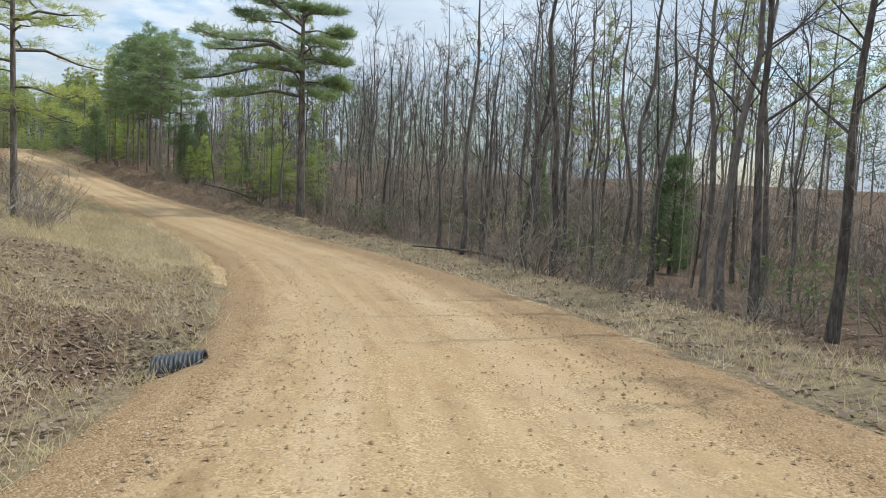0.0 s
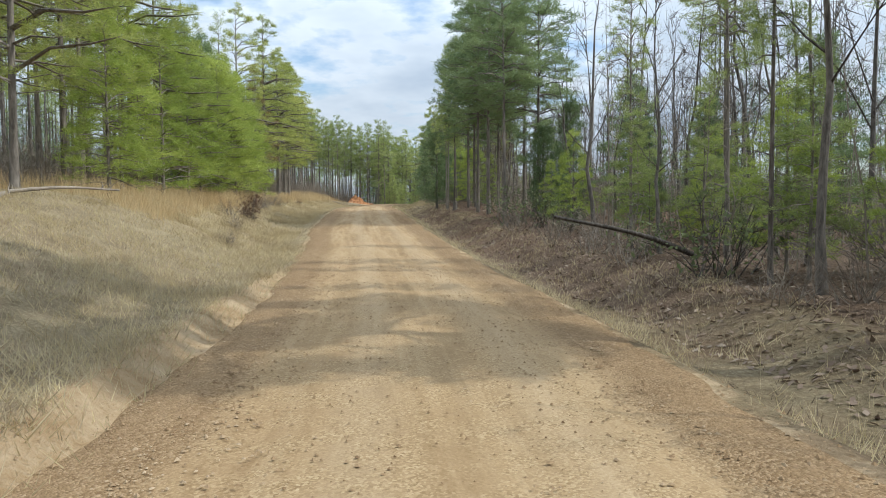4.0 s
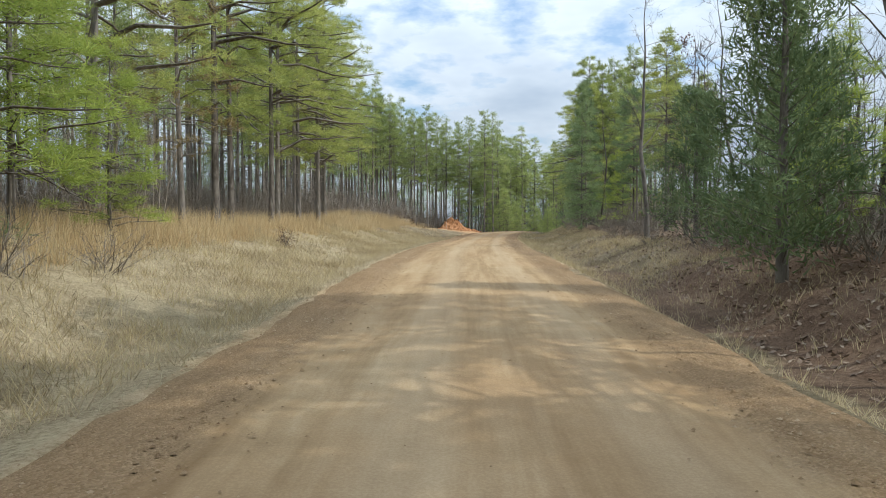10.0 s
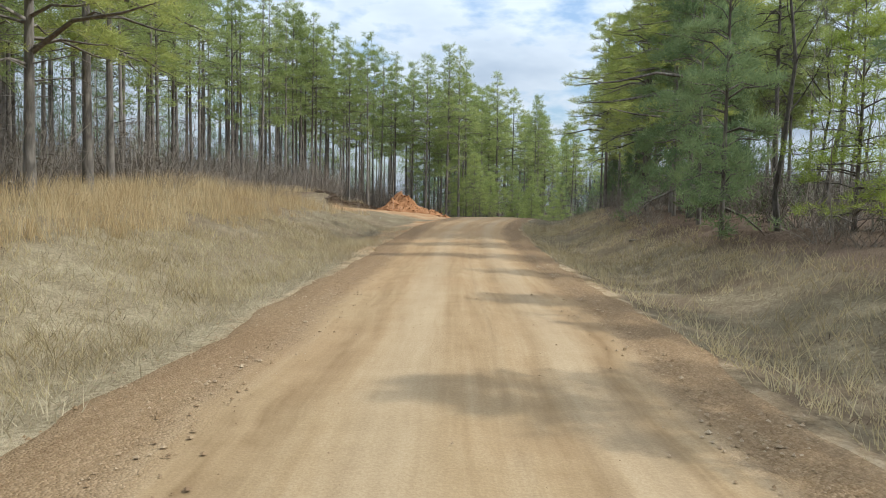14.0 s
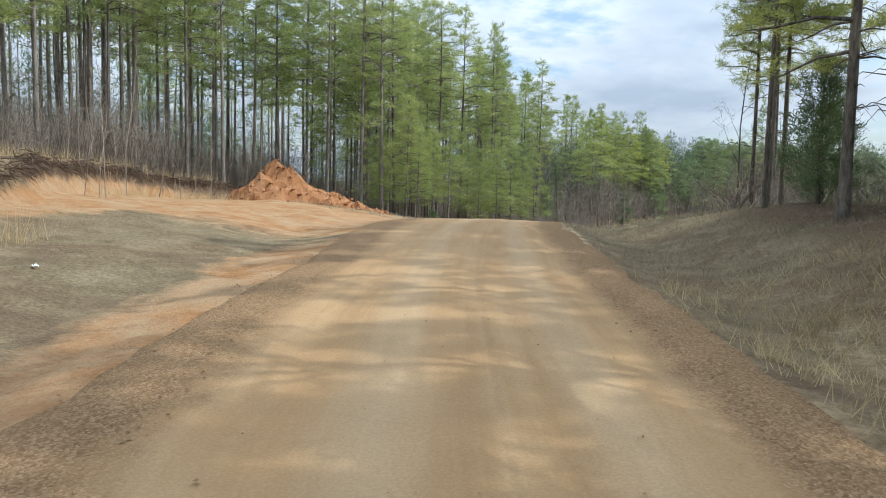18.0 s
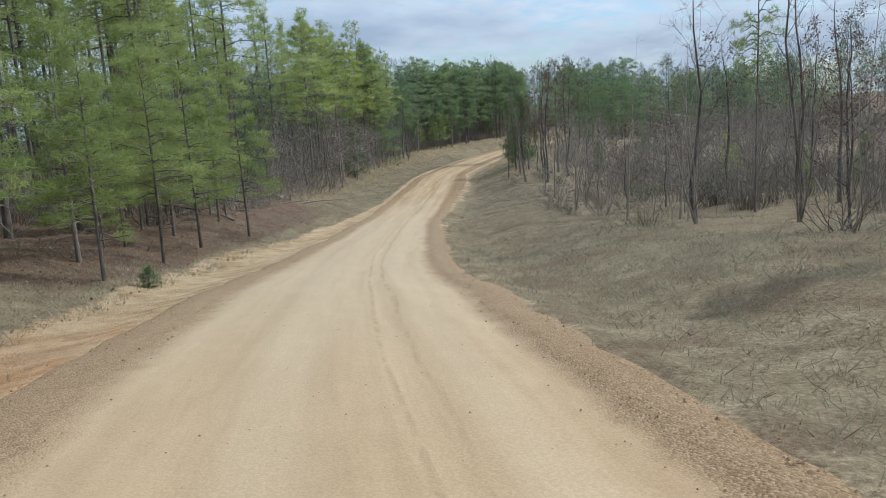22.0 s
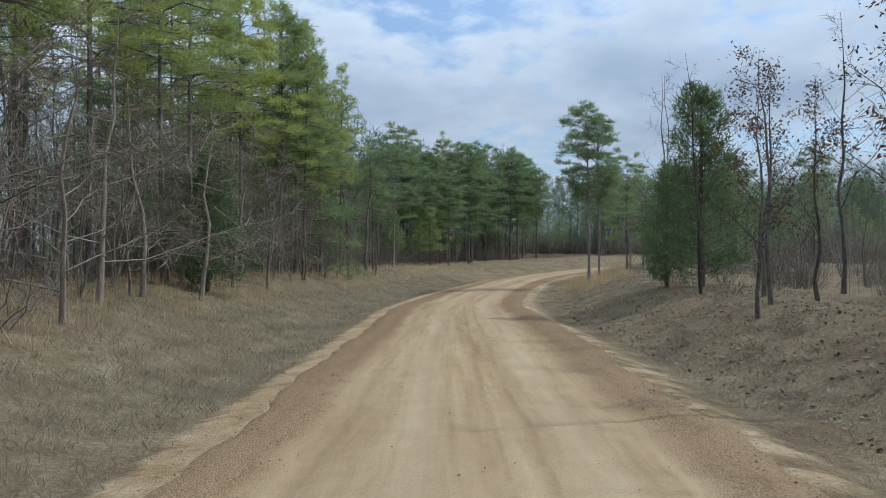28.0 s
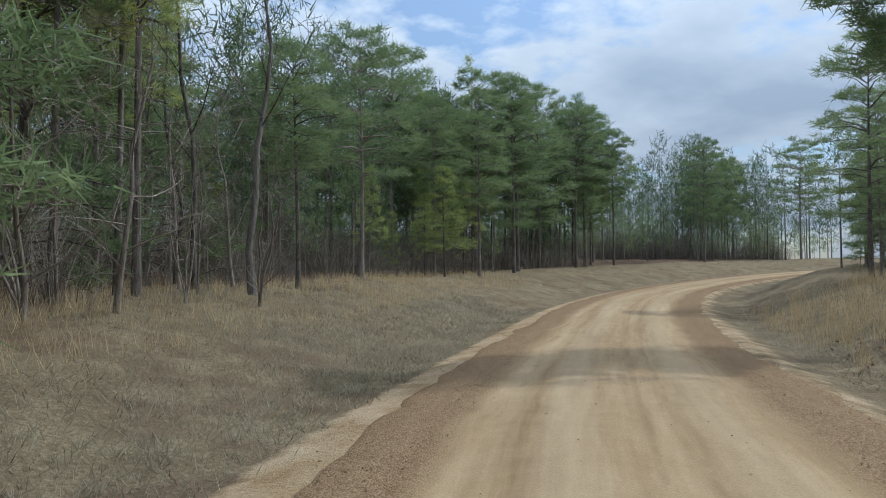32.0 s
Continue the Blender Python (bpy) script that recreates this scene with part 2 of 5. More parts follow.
def road_material():
    m, nt, b = material("packed sand and gravel", 0.95, 0.1)
    vec = objvec(nt)
    uv = nt.nodes.new("ShaderNodeUVMap").outputs[0]          # u: metres across, v: metres along
    sep = nt.nodes.new("ShaderNodeSeparateXYZ")
    nt.links.new(uv, sep.inputs[0])
    strm = node(nt, "ShaderNodeMapping", Scale=(1.0, 0.06, 1))
    nt.links.new(uv, strm.inputs[0])
    streak = noise_tex(nt, 1.7, 5, 0.62, strm.outputs[0])
    fine_streak = noise_tex(nt, 6.5, 4, 0.6, strm.outputs[0])
    patch = noise_tex(nt, 0.22, 4, 0.6, vec, 0.5)
    mid = noise_tex(nt, 2.3, 5, 0.65, vec)
    grit = noise_tex(nt, 42.0, 3, 0.7, vec)
    base = ramp(nt, maths(nt, 'MULTIPLY_ADD', streak, 0.55, maths(nt, 'MULTIPLY_ADD', fine_streak, 0.25, maths(nt, 'MULTIPLY', mid, 0.2))),
                [(0.36, (0.215, 0.138, 0.068)), (0.50, (0.335, 0.232, 0.124)), (0.64, (0.44, 0.325, 0.19))])
    red = ramp(nt, patch, [(0.46, (0, 0, 0)), (0.68, (1, 1, 1))])
    along = nt.nodes.new("ShaderNodeMapRange")               # the red clay under the sand shows on the first half
    along.inputs["From Min"].default_value, along.inputs["From Max"].default_value = 195.0, 175.0
    along.inputs["To Min"].default_value, along.inputs["To Max"].default_value = 0.08, 0.65
    nt.links.new(sep.outputs[1], along.inputs["Value"])
    crest = nt.nodes.new("ShaderNodeMapRange")               # most of it towards the crest
    crest.inputs["From Min"].default_value, crest.inputs["From Max"].default_value = 128.0, 146.0
    crest.inputs["To Min"].default_value, crest.inputs["To Max"].default_value = 0.4, 1.0
    nt.links.new(sep.outputs[1], crest.inputs["Value"])
    base = mixrgb(nt, maths(nt, 'MULTIPLY', red, maths(nt, 'MULTIPLY', along.outputs[0], crest.outputs[0])), base, (0.29, 0.165, 0.08))
    over = ramp(nt, maths(nt, 'MULTIPLY', sep.outputs[1], 0.003), [(0.38, (0, 0, 0)), (0.46, (1, 1, 1)), (0.57, (1, 1, 1)), (0.62, (0, 0, 0))])
    base = mixrgb(nt, maths(nt, 'MULTIPLY', over, 0.5), base, (0.40, 0.245, 0.118))
    late = nt.nodes.new("ShaderNodeMapRange")
    late.inputs["From Min"].default_value, late.inputs["From Max"].default_value = 185.0, 205.0
    nt.links.new(sep.outputs[1], late.inputs["Value"])
    pale = maths(nt, 'MULTIPLY', late.outputs[0], ramp(nt, maths(nt, 'MULTIPLY', sep.outputs[1], 0.003), [(0.69, (1, 1, 1)), (0.77, (0.1, 0.1, 0.1))]))
    base = mixrgb(nt, maths(nt, 'MULTIPLY', pale, 0.65), base, (0.44, 0.34, 0.222))
    # wheel-polished bands either side of the crown
    band = nt.nodes.new("ShaderNodeMapRange")
    band.inputs["From Min"].default_value, band.inputs["From Max"].default_value = 0.42, 0.12
    nt.links.new(maths(nt, 'ABSOLUTE', maths(nt, 'ADD', maths(nt, 'ABSOLUTE', maths(nt, 'ADD', sep.outputs[0], -0.25)), -0.88)), band.inputs["Value"])
    base = mixrgb(nt, maths(nt, 'MULTIPLY', band.outputs[0], 0.32), base, (0.46, 0.355, 0.225))
    # loose brown gravel windrows towards both edges, wider on the second half
    edge = maths(nt, 'ABSOLUTE', sep.outputs[0])
    at = maths(nt, 'MULTIPLY', sep.outputs[1], 0.003)
    inner = maths(nt, 'MULTIPLY_ADD', ramp(nt, at, [(0.45, (0.2, 0.2, 0.2)), (0.60, (0, 0, 0)), (0.75, (0, 0, 0)), (0.80, (0.5, 0.5, 0.5))]), 0.4, -0.2)
    heavy = ramp(nt, at, [(0.36, (0.72, 0.72, 0.72)), (0.46, (1, 1, 1)), (0.55, (1, 1, 1)), (0.62, (0.78, 0.78, 0.78)), (0.75, (0.78, 0.78, 0.78)), (0.80, (1, 1, 1))])
    windm = nt.nodes.new("ShaderNodeMapRange")
    windm.inputs["From Min"].default_value, windm.inputs["From Max"].default_value = 2.1, 2.5
    nt.links.new(maths(nt, 'ADD', maths(nt, 'ADD', edge, inner), maths(nt, 'MULTIPLY_ADD', mid, 0.5, maths(nt, 'MULTIPLY', streak, 0.35))), windm.inputs["Value"])
    vor = node(nt, "ShaderNodeTexVoronoi", Scale=52.0)
    nt.links.new(vec, vor.inputs["Vector"])
    peb = ramp(nt, vor.outputs["Color"], [(0.1, (0.11, 0.063, 0.031)), (0.5, (0.21, 0.128, 0.066)), (0.9, (0.35, 0.24, 0.14))])
    loose = ramp(nt, vor.outputs["Color"], [(0.1, (0.17, 0.105, 0.05)), (0.5, (0.32, 0.22, 0.112)), (0.9, (0.48, 0.365, 0.215))])
    rough = nt.nodes.new("ShaderNodeMapRange")               # the lower stretch is gravelled over its whole width
    rough.inputs["From Min"].default_value, rough.inputs["From Max"].default_value = 75.0, 40.0
    nt.links.new(sep.outputs[1], rough.inputs["Value"])
    strew = maths(nt, 'MULTIPLY', rough.outputs[0], ramp(nt, mid, [(0.40, (0.15, 0.15, 0.15)), (0.62, (0.8, 0.8, 0.8))]))
    col = mixrgb(nt, maths(nt, 'MULTIPLY', maths(nt, 'MULTIPLY', windm.outputs[0], heavy), maths(nt, 'MULTIPLY_ADD', mid, 0.5, 0.55)), mixrgb(nt, strew, base, loose), peb)
    # loose dark gravel left between the wheel tracks
    wav = maths(nt, 'MULTIPLY_ADD', streak, 0.4, maths(nt, 'ADD', sep.outputs[0], -0.5))
    rid = nt.nodes.new("ShaderNodeMapRange")
    rid.inputs["From Min"].default_value, rid.inputs["From Max"].default_value = 0.07, 0.015
    pair = maths(nt, 'MINIMUM', maths(nt, 'ABSOLUTE', wav), maths(nt, 'ADD', maths(nt, 'ABSOLUTE', maths(nt, 'ADD', wav, -0.36)), maths(nt, 'MULTIPLY_ADD', late.outputs[0], -0.05, 0.05)))
    nt.links.new(pair, rid.inputs["Value"])
    rut = maths(nt, 'MULTIPLY', rid.outputs[0], ramp(nt, mid, [(0.42, (0.05, 0.05, 0.05)), (0.56, (1, 1, 1))]))
    col = mixrgb(nt, maths(nt, 'MULTIPLY', rut, maths(nt, 'MULTIPLY_ADD', late.outputs[0], 0.14, 0.26)), col, (0.19, 0.12, 0.062))
    col = mixrgb(nt, maths(nt, 'MULTIPLY', ramp(nt, grit, [(0.42, (1, 1, 1)), (0.62, (0, 0, 0))]), 0.22), col, (0.15, 0.09, 0.042))
    nt.links.new(col, b.inputs["Base Color"])
    h = maths(nt, 'MULTIPLY_ADD', vor.outputs["Distance"], maths(nt, 'MULTIPLY_ADD', windm.outputs[0], -1.0, -0.1), maths(nt, 'MULTIPLY_ADD', streak, 0.5, maths(nt, 'MULTIPLY', grit, 0.25)))
    bump(nt, b, h, 0.55, 0.03)
    return m


def ground_material():
    m, nt, b = material("winter ground", 0.98, 0.05)
    vec = objvec(nt)

    def attr(nm):
        a = nt.nodes.new("ShaderNodeAttribute")
        a.attribute_name = nm
        return a.outputs["Fac"]
    big, mid, fine = noise_tex(nt, 0.16, 4, 0.6, vec), noise_tex(nt, 1.4, 6, 0.68, vec, 0.4), noise_tex(nt, 17.0, 5, 0.7, vec)
    mottle = maths(nt, 'MULTIPLY_ADD', fine, 0.6, maths(nt, 'MULTIPLY', mid, 0.4))
    patch = noise_tex(nt, 0.55, 5, 0.65, vec, 0.8)
    grass = ramp(nt, mottle, [(0.32, (0.075, 0.055, 0.032)), (0.5, (0.205, 0.155, 0.092)), (0.66, (0.35, 0.285, 0.18))])
    grass = mixrgb(nt, maths(nt, 'MULTIPLY', ramp(nt, patch, [(0.46, (0, 0, 0)), (0.62, (1, 1, 1))]), 0.6), grass, mixrgb(nt, mottle, (0.055, 0.036, 0.024), (0.21, 0.135, 0.085)))
    grass = mixrgb(nt, maths(nt, 'MULTIPLY', ramp(nt, big, [(0.42, (0, 0, 0)), (0.65, (1, 1, 1))]), 0.25), grass, (0.165, 0.15, 0.09))
    # golden grass tint, lightened further in place of direct sun
    grass = mixrgb(nt, maths(nt, 'MULTIPLY', attr("gold_lit"), 0.6), grass, mixrgb(nt, ramp(nt, mottle, [(0.36, (0, 0, 0)), (0.62, (1, 1, 1))]), (0.19, 0.14, 0.075), (0.55, 0.45, 0.28)))
    litter = ramp(nt, mottle, [(0.30, (0.042, 0.029, 0.019)), (0.5, (0.12, 0.081, 0.054)), (0.70, (0.26, 0.195, 0.135))])
    clay = ramp(nt, maths(nt, 'MULTIPLY_ADD', mid, 0.7, maths(nt, 'MULTIPLY', fine, 0.3)),
                [(0.30, (0.18, 0.11, 0.055)), (0.45, (0.33, 0.225, 0.12)), (0.62, (0.46, 0.345, 0.215))])
    clay = mixrgb(nt, attr("orange"), clay, ramp(nt, maths(nt, 'MULTIPLY_ADD', mid, 0.6, maths(nt, 'MULTIPLY', fine, 0.4)),
                [(0.30, (0.20, 0.092, 0.038)), (0.48, (0.33, 0.175, 0.078)), (0.66, (0.42, 0.265, 0.142))]))
    clay = mixrgb(nt, maths(nt, 'MULTIPLY', maths(nt, 'MULTIPLY', attr("orange"), 0.55), ramp(nt, noise_tex(nt, 0.42, 6, 0.7, vec, 1.5), [(0.44, (0, 0, 0)), (0.58, (1, 1, 1))])), clay, mixrgb(nt, mottle, (0.28, 0.19, 0.105), (0.52, 0.405, 0.26)))
    edge = maths(nt, 'ADD', maths(nt, 'MULTIPLY', mid, 0.9), -0.45)

    def weight(nm, lo=0.35, hi=0.65):
        r = nt.nodes.new("ShaderNodeMapRange")
        r.inputs["From Min"].default_value, r.inputs["From Max"].default_value = lo, hi
        nt.links.new(maths(nt, 'ADD', attr(nm), edge), r.inputs["Value"])
        return r.outputs[0]
    litter = mixrgb(nt, maths(nt, 'MULTIPLY', attr("straw"), 0.45), litter, mixrgb(nt, mottle, (0.07, 0.036, 0.024), (0.32, 0.18, 0.105)))
    col = mixrgb(nt, weight("litter"), grass, litter)
    col = mixrgb(nt, weight("clay"), col, clay)
    nt.links.new(col, b.inputs["Base Color"])
    bump(nt, b, maths(nt, 'MULTIPLY_ADD', mid, 0.8, maths(nt, 'MULTIPLY', fine, 0.5)), 0.9, 0.12)
    return m


M_ROAD, M_GROUND = road_material(), ground_material()

# ---- the lie of the land: a road line, and everything placed by metres along (s) and across it (d, right is positive) ----
ROAD = [(-49.9, -118.0, 0.04), (-25.7, -76.5, 0.04), (-19.6, -66.1, 0.04), (-13.6, -55.7, -0.19), (-7.5, -45.3, -0.97), (-3.2, -34.1, -1.48), (-0.9, -22.3, -1.77), (-0.1, -10.3, -1.72), (0.3, 1.7, -1.55), (0.4, 13.7, -1.10), (0.6, 25.6, -0.54), (0.9, 37.6, -0.08), (1.3, 49.6, 0.26), (1.7, 61.6, 0.58), (2.5, 73.6, 0.83), (3.4, 85.6, 0.99), (4.6, 97.4, 1.29), (6.6, 109.3, 1.57), (9.6, 120.9, 1.69), (13.6, 132.1, 1.10), (18.6, 143.0, -0.13), (24.4, 153.5, -1.37), (30.8, 163.6, -2.32), (37.5, 173.6, -3.10), (44.4, 183.4, -3.51), (51.4, 193.1, -3.67), (58.6, 202.7, -3.69), (75.0, 220.0, -3.7), (91.0, 233.5, -3.45), (111.0, 244.3, -3.0), (133.0, 250.0, -2.4), (165.0, 249.0, -1.7)]


def road_line():
    p = np.array(ROAD)
    k = np.r_[0, np.cumsum(np.linalg.norm(np.diff(p[:, :2], axis=0), axis=1))]
    k -= k[3]
    s = np.arange(k[0], k[-1], 0.5)
    m = np.gradient(p, k, axis=0)                    # Hermite through the points
    i = np.clip(np.searchsorted(k, s) - 1, 0, len(k) - 2)
    h = (k[i + 1] - k[i])[:, None]
    u = ((s - k[i])[:, None]) / h
    q = (2*u**3-3*u**2+1)*p[i] + (u**3-2*u**2+u)*h*m[i] + (-2*u**3+3*u**2)*p[i+1] + (u**3-u**2)*h*m[i+1]
    t = np.gradient(q[:, :2], axis=0)
    return s, q, t / np.linalg.norm(t, axis=1)[:, None]


RS, RQ, RT = road_line()
S0, S1 = RS[0], RS[-1]


def smooth(x, a, b):
    u = np.clip((x - a) / (b - a), 0, 1)
    return u * u * (3 - 2 * u)


def fnoise(x, y, k=0.0):
    """Cheap smooth noise of two numbers, about -1 to 1."""
    return (np.sin(x * 1.0 + 1.7 * np.sin(y * 0.83 + k)) + np.sin(y * 1.13 + 1.9 * np.sin(x * 0.71 + 2 * k)) + np.sin((x + y) * 0.57 + k * 3)) / 3


BANK_L = [(-90, 0.8), (25, 1.1), (62, 2.2), (100, 1.3), (132, 1.2), (142, 1.4), (152, 1.8), (160, 1.5), (168, 0.7), (180, 0.5), (193, 0.7), (208, 1.0), (225, 1.2), (250, 1.4), (280, 1.3), (300, 1.2), (400, 1.2)]
BANK_R = [(-90, -0.4), (33, -0.4), (50, 0.2), (85, 0.6), (102, 0.8), (125, 0.7), (150, 1.1), (168, 1.2), (185, 0.5), (200, 0.4), (230, 0.5), (255, 0.7), (278, 1.0), (300, 1.1), (400, 1.1)]
DITCH_R = [(-90, 0.15), (20, 0.15), (40, 0.35), (70, 0.5), (110, 0.45), (125, 0.2), (400, 0.15)]


EDGE_L = [(-90, 2.2), (12, 2.2), (25, 2.45), (55, 2.6), (75, 3.0), (115, 3.2), (130, 2.9), (150, 2.6), (168, 2.8), (186, 3.5), (200, 3.4), (222, 2.5), (255, 2.6), (400, 2.8)]
EDGE_R = [(-90, 4.2), (8, 4.2), (14, 3.8), (22, 3.5), (32, 3.1), (42, 2.7), (75, 2.7), (115, 2.8), (125, 2.5), (165, 2.6), (186, 2.3), (233, 2.4), (255, 3.0), (263, 3.3), (280, 2.8), (400, 2.8)]


def across(s, d):
    """Metres from the middle as if the road's edge lay 2.9 m out all along."""
    e = np.where(np.asarray(d) < 0, np.interp(s, *zip(*EDGE_L)), np.interp(s, *zip(*EDGE_R)))
    return np.where(np.abs(d) < e, np.abs(d) * 2.9 / e, np.abs(d) + 2.9 - e)


def dig_face(s):
    """How far left of the road the clearing's dug face stands."""
    return np.interp(s, [168, 173, 180, 190, 205], [9.4, 10.6, 15.0, 18.8, 20.0]) + 0.3 * fnoise(s * 1.1, s * 0.4)


def profile(s, d):
    """Height over the road line."""
    bl = np.interp(s, *zip(*BANK_L))
    br = np.interp(s, *zip(*BANK_R))
    dr = np.interp(s, *zip(*DITCH_R))
    a = across(s, d)
    left = d < 0
    z = -0.028 * np.minimum(a, 3.2)
    ditch = np.where(left, 0.12, dr) * smooth(a, 2.9, 4.0) * (1 - smooth(a, 4.6, 6.2))
    rise = np.where(left, bl, br) * smooth(a, np.where(left, 3.6, 4.6), np.where(left, 11.5, 9.0)) + 0.02 * np.maximum(a - 12, 0)
    rough = smooth(a, 3.1, 5.0) * (0.10 * fnoise(s * 0.9, d * 1.1) + 0.05 * fnoise(s * 2.7, d * 2.9, 2.0)) + smooth(a, 8, 25) * 0.5 * fnoise(s * 0.13, d * 0.15, 1.0)
    # a cut bank of raw clay at the back of the clearing
    cut = smooth(s, 164, 173) * (1 - smooth(s, 205, 225)) * smooth(-d - dig_face(s), 0, 0.8) * np.interp(s, [170, 178, 192], [0.7, 1.1, 1.5])
    pit = 0.42 * np.exp(-((s - 10.9) / 1.0) ** 2 - ((d + 3.1) / 0.75) ** 2)
    scarp = np.where(left, 0.26 * smooth(a, 3.0, 3.3 + 0.1 * fnoise(s * 1.7, s * 0.6)) * smooth(s, 15, 21) * (1 - smooth(s, 48, 64)), 0)
    return z - ditch + rise + rough + cut - pit + scarp - 5.0 * smooth(a, 52, 70)


def place(s, d):
    i = np.clip(((np.asarray(s) - S0) / 0.5).astype(int), 0, len(RS) - 1)
    n = np.stack([RT[i, 1], -RT[i, 0]], -1)
    x = np.interp(s, RS, RQ[:, 0]) + n[..., 0] * d
    y = np.interp(s, RS, RQ[:, 1]) + n[..., 1] * d
    return x, y, np.interp(s, RS, RQ[:, 2]) + profile(np.asarray(s, float), np.asarray(d, float))


def heading(s):
    i = int(np.clip((s - S0) / 0.5, 0, len(RS) - 1))
    return math.atan2(RT[i, 1], RT[i, 0])


def part(name, mesh, mat, parent=None, label=""):
    ob = new(name, mesh)
    if mat and not mesh.materials:
        mesh.materials.append(mat)
    if parent:
        ob.parent = parent
    return tagged(ob, label)


def mesh_of(name, verts, faces, smooth_faces=False):
    me = bpy.data.meshes.new(name)
    me.from_pydata(verts if isinstance(verts, list) else verts.tolist(), [], faces if isinstance(faces, list) else faces.tolist())
    if smooth_faces:
        me.polygons.foreach_set("use_smooth", [True] * len(me.polygons))
    return me


def grid_faces(nr, nc):
    i = np.arange((nr - 1) * (nc - 1))
    r, c = i // (nc - 1), i % (nc - 1)
    a = r * nc + c
    return np.stack([a, a + 1, a + nc + 1, a + nc], 1)


# ---- ground and road ----


def build_ground():
    half = np.r_[np.linspace(0, 2.6, 5), np.linspace(2.9, 8, 18), np.linspace(8.6, 21.8, 34), np.linspace(23, 30, 5), [34, 40, 46, 52, 57, 63, 70]]
    d = np.r_[-half[:0:-1], half]
    s = np.arange(-70, S1 - 2, 0.5)
    S, D = np.meshgrid(s, d, indexing="ij")
    x, y, z = place(S.ravel(), D.ravel())
    z = z - 0.07 * (1 - smooth(across(S.ravel(), D.ravel()), 2.55, 2.95))       # the road lies on it
    strip = np.stack([x, y, z], 1)
    f1 = grid_faces(len(s), len(d))[:, ::-1]
    gx = np.r_[-3000, -1200, -500, np.arange(-260, 460, 12), 700, 1400, 3200]
    gy = np.r_[-3000, -1200, -500, np.arange(-260, 520, 12), 800, 1500, 3300]
    GX, GY = np.meshgrid(gx, gy, indexing="ij")
    gz = np.empty(GX.size)
    line = RQ[::8]
    for k, (a, b) in enumerate(zip(GX.ravel(), GY.ravel())):
        r2 = (line[:, 0] - a) ** 2 + (line[:, 1] - b) ** 2
        w = 1 / (r2 + 60.0)
        gz[k] = (w * line[:, 2]).sum() / w.sum() + 1.2 - 2.6 * math.exp(-r2.min() / 1500)
    gz += 1.2 * fnoise(GX.ravel() * 0.02, GY.ravel() * 0.02)
    far = np.stack([GX.ravel(), GY.ravel(), gz], 1)
    f2 = grid_faces(len(gx), len(gy))[:, ::-1] + len(strip)
    me = mesh_of("ground", np.r_[strip, far], np.r_[f1, f2], True)
    sv, dv = S.ravel(), D.ravel()
    a = across(sv, dv)
    lit = np.where(dv > 0, smooth(a, 5.0, 8.0) * np.interp(sv, [-90, 108, 116, 135, 150, 170, 190, 400], [1, 1, 0.6, 0.6, 1, 0.7, 0.35, 0.35]), smooth(a, 11, 15) * 0.8)
    lit = np.maximum(lit, np.where(dv < 0, smooth(sv, 203, 210) * (1 - smooth(sv, 238, 246)) * smooth(a, 5.0, 6.5), 0))
    lit = np.maximum(lit, np.where(dv < 0, (1 - smooth(sv, 13, 20)) * smooth(a, 3.2, 4.5) * 0.9, 0))
    lit = np.maximum(lit, np.where(dv > 0, smooth(a, 3.5, 5) * smooth(sv, 40, 60) * (1 - smooth(sv, 106, 114)), 0))
    clay = np.clip(1 - smooth(a, 2.95, 3.5), 0, 1) * (0.5 + 0.25 * fnoise(sv * 0.5, dv))
    clay = np.maximum(clay, np.where(dv < 0, smooth(sv, 166, 173) * (1 - smooth(sv, 192, 202)) * np.maximum(smooth(a, 7.5, 9.5), smooth(sv, 170, 178)) * (1 - smooth(-dv - dig_face(sv), 0.15, 0.65)), 0))
    clay = np.maximum(clay, np.where(dv < 0, (1 - smooth(a, np.interp(sv, [200, 215, 250], [4.6, 5.0, 3.3]), np.interp(sv, [200, 215, 250], [5.4, 6.0, 3.8]))) * smooth(sv, 193, 200) * (1 - smooth(sv, 246, 256)), 0))
    clay = np.maximum(clay, np.where(dv < 0, (1 - smooth(a, 3.25, 3.8)) * 0.85 * smooth(sv, 244, 252), (1 - smooth(a, 3.2, 4.1)) * 0.55 * smooth(sv, 238, 250)))
    clay = np.maximum(clay, np.where(dv < 0, (1 - smooth(a, 3.5, 5.2)) * 0.72 * smooth(sv, 136, 146) * (1 - smooth(sv, 170, 176)), 0))
    clay = np.where((dv < 0) & (sv < 32), clay * 0.3, clay)
    clay = np.maximum(clay, np.where(dv < 0, (1 - smooth(a, 3.25, 3.75)) * 0.95 * smooth(sv, 15, 22) * (1 - smooth(sv, 52, 66)), 0))
    straw = np.where(dv > 0, smooth(sv, 55, 75) * (1 - smooth(sv, 106, 116)) * 0.5, 0.25 + 0.12 * smooth(sv, 200, 208) * (1 - smooth(sv, 240, 248)))
    n2 = len(far)
    # left verge below the crest: golden grass with sunlight put into its colour
    gold_lit = np.where(dv < 0, smooth(sv, 20, 30) * (0.45 + 0.55 * smooth(sv, 55, 75)) * (1 - smooth(sv, 128, 150)), 0)
    orange = np.where(dv < 0, smooth(sv, 138, 165) * (1 - smooth(sv, 196, 206)), 0)
    for nm, v, rest in (("litter", lit, 0.8), ("clay", clay, 0.0), ("straw", straw, 0.2), ("orange", orange, 0.0), ("gold_lit", gold_lit, 0.0)):
        at = me.attributes.new(nm, 'FLOAT', 'POINT')
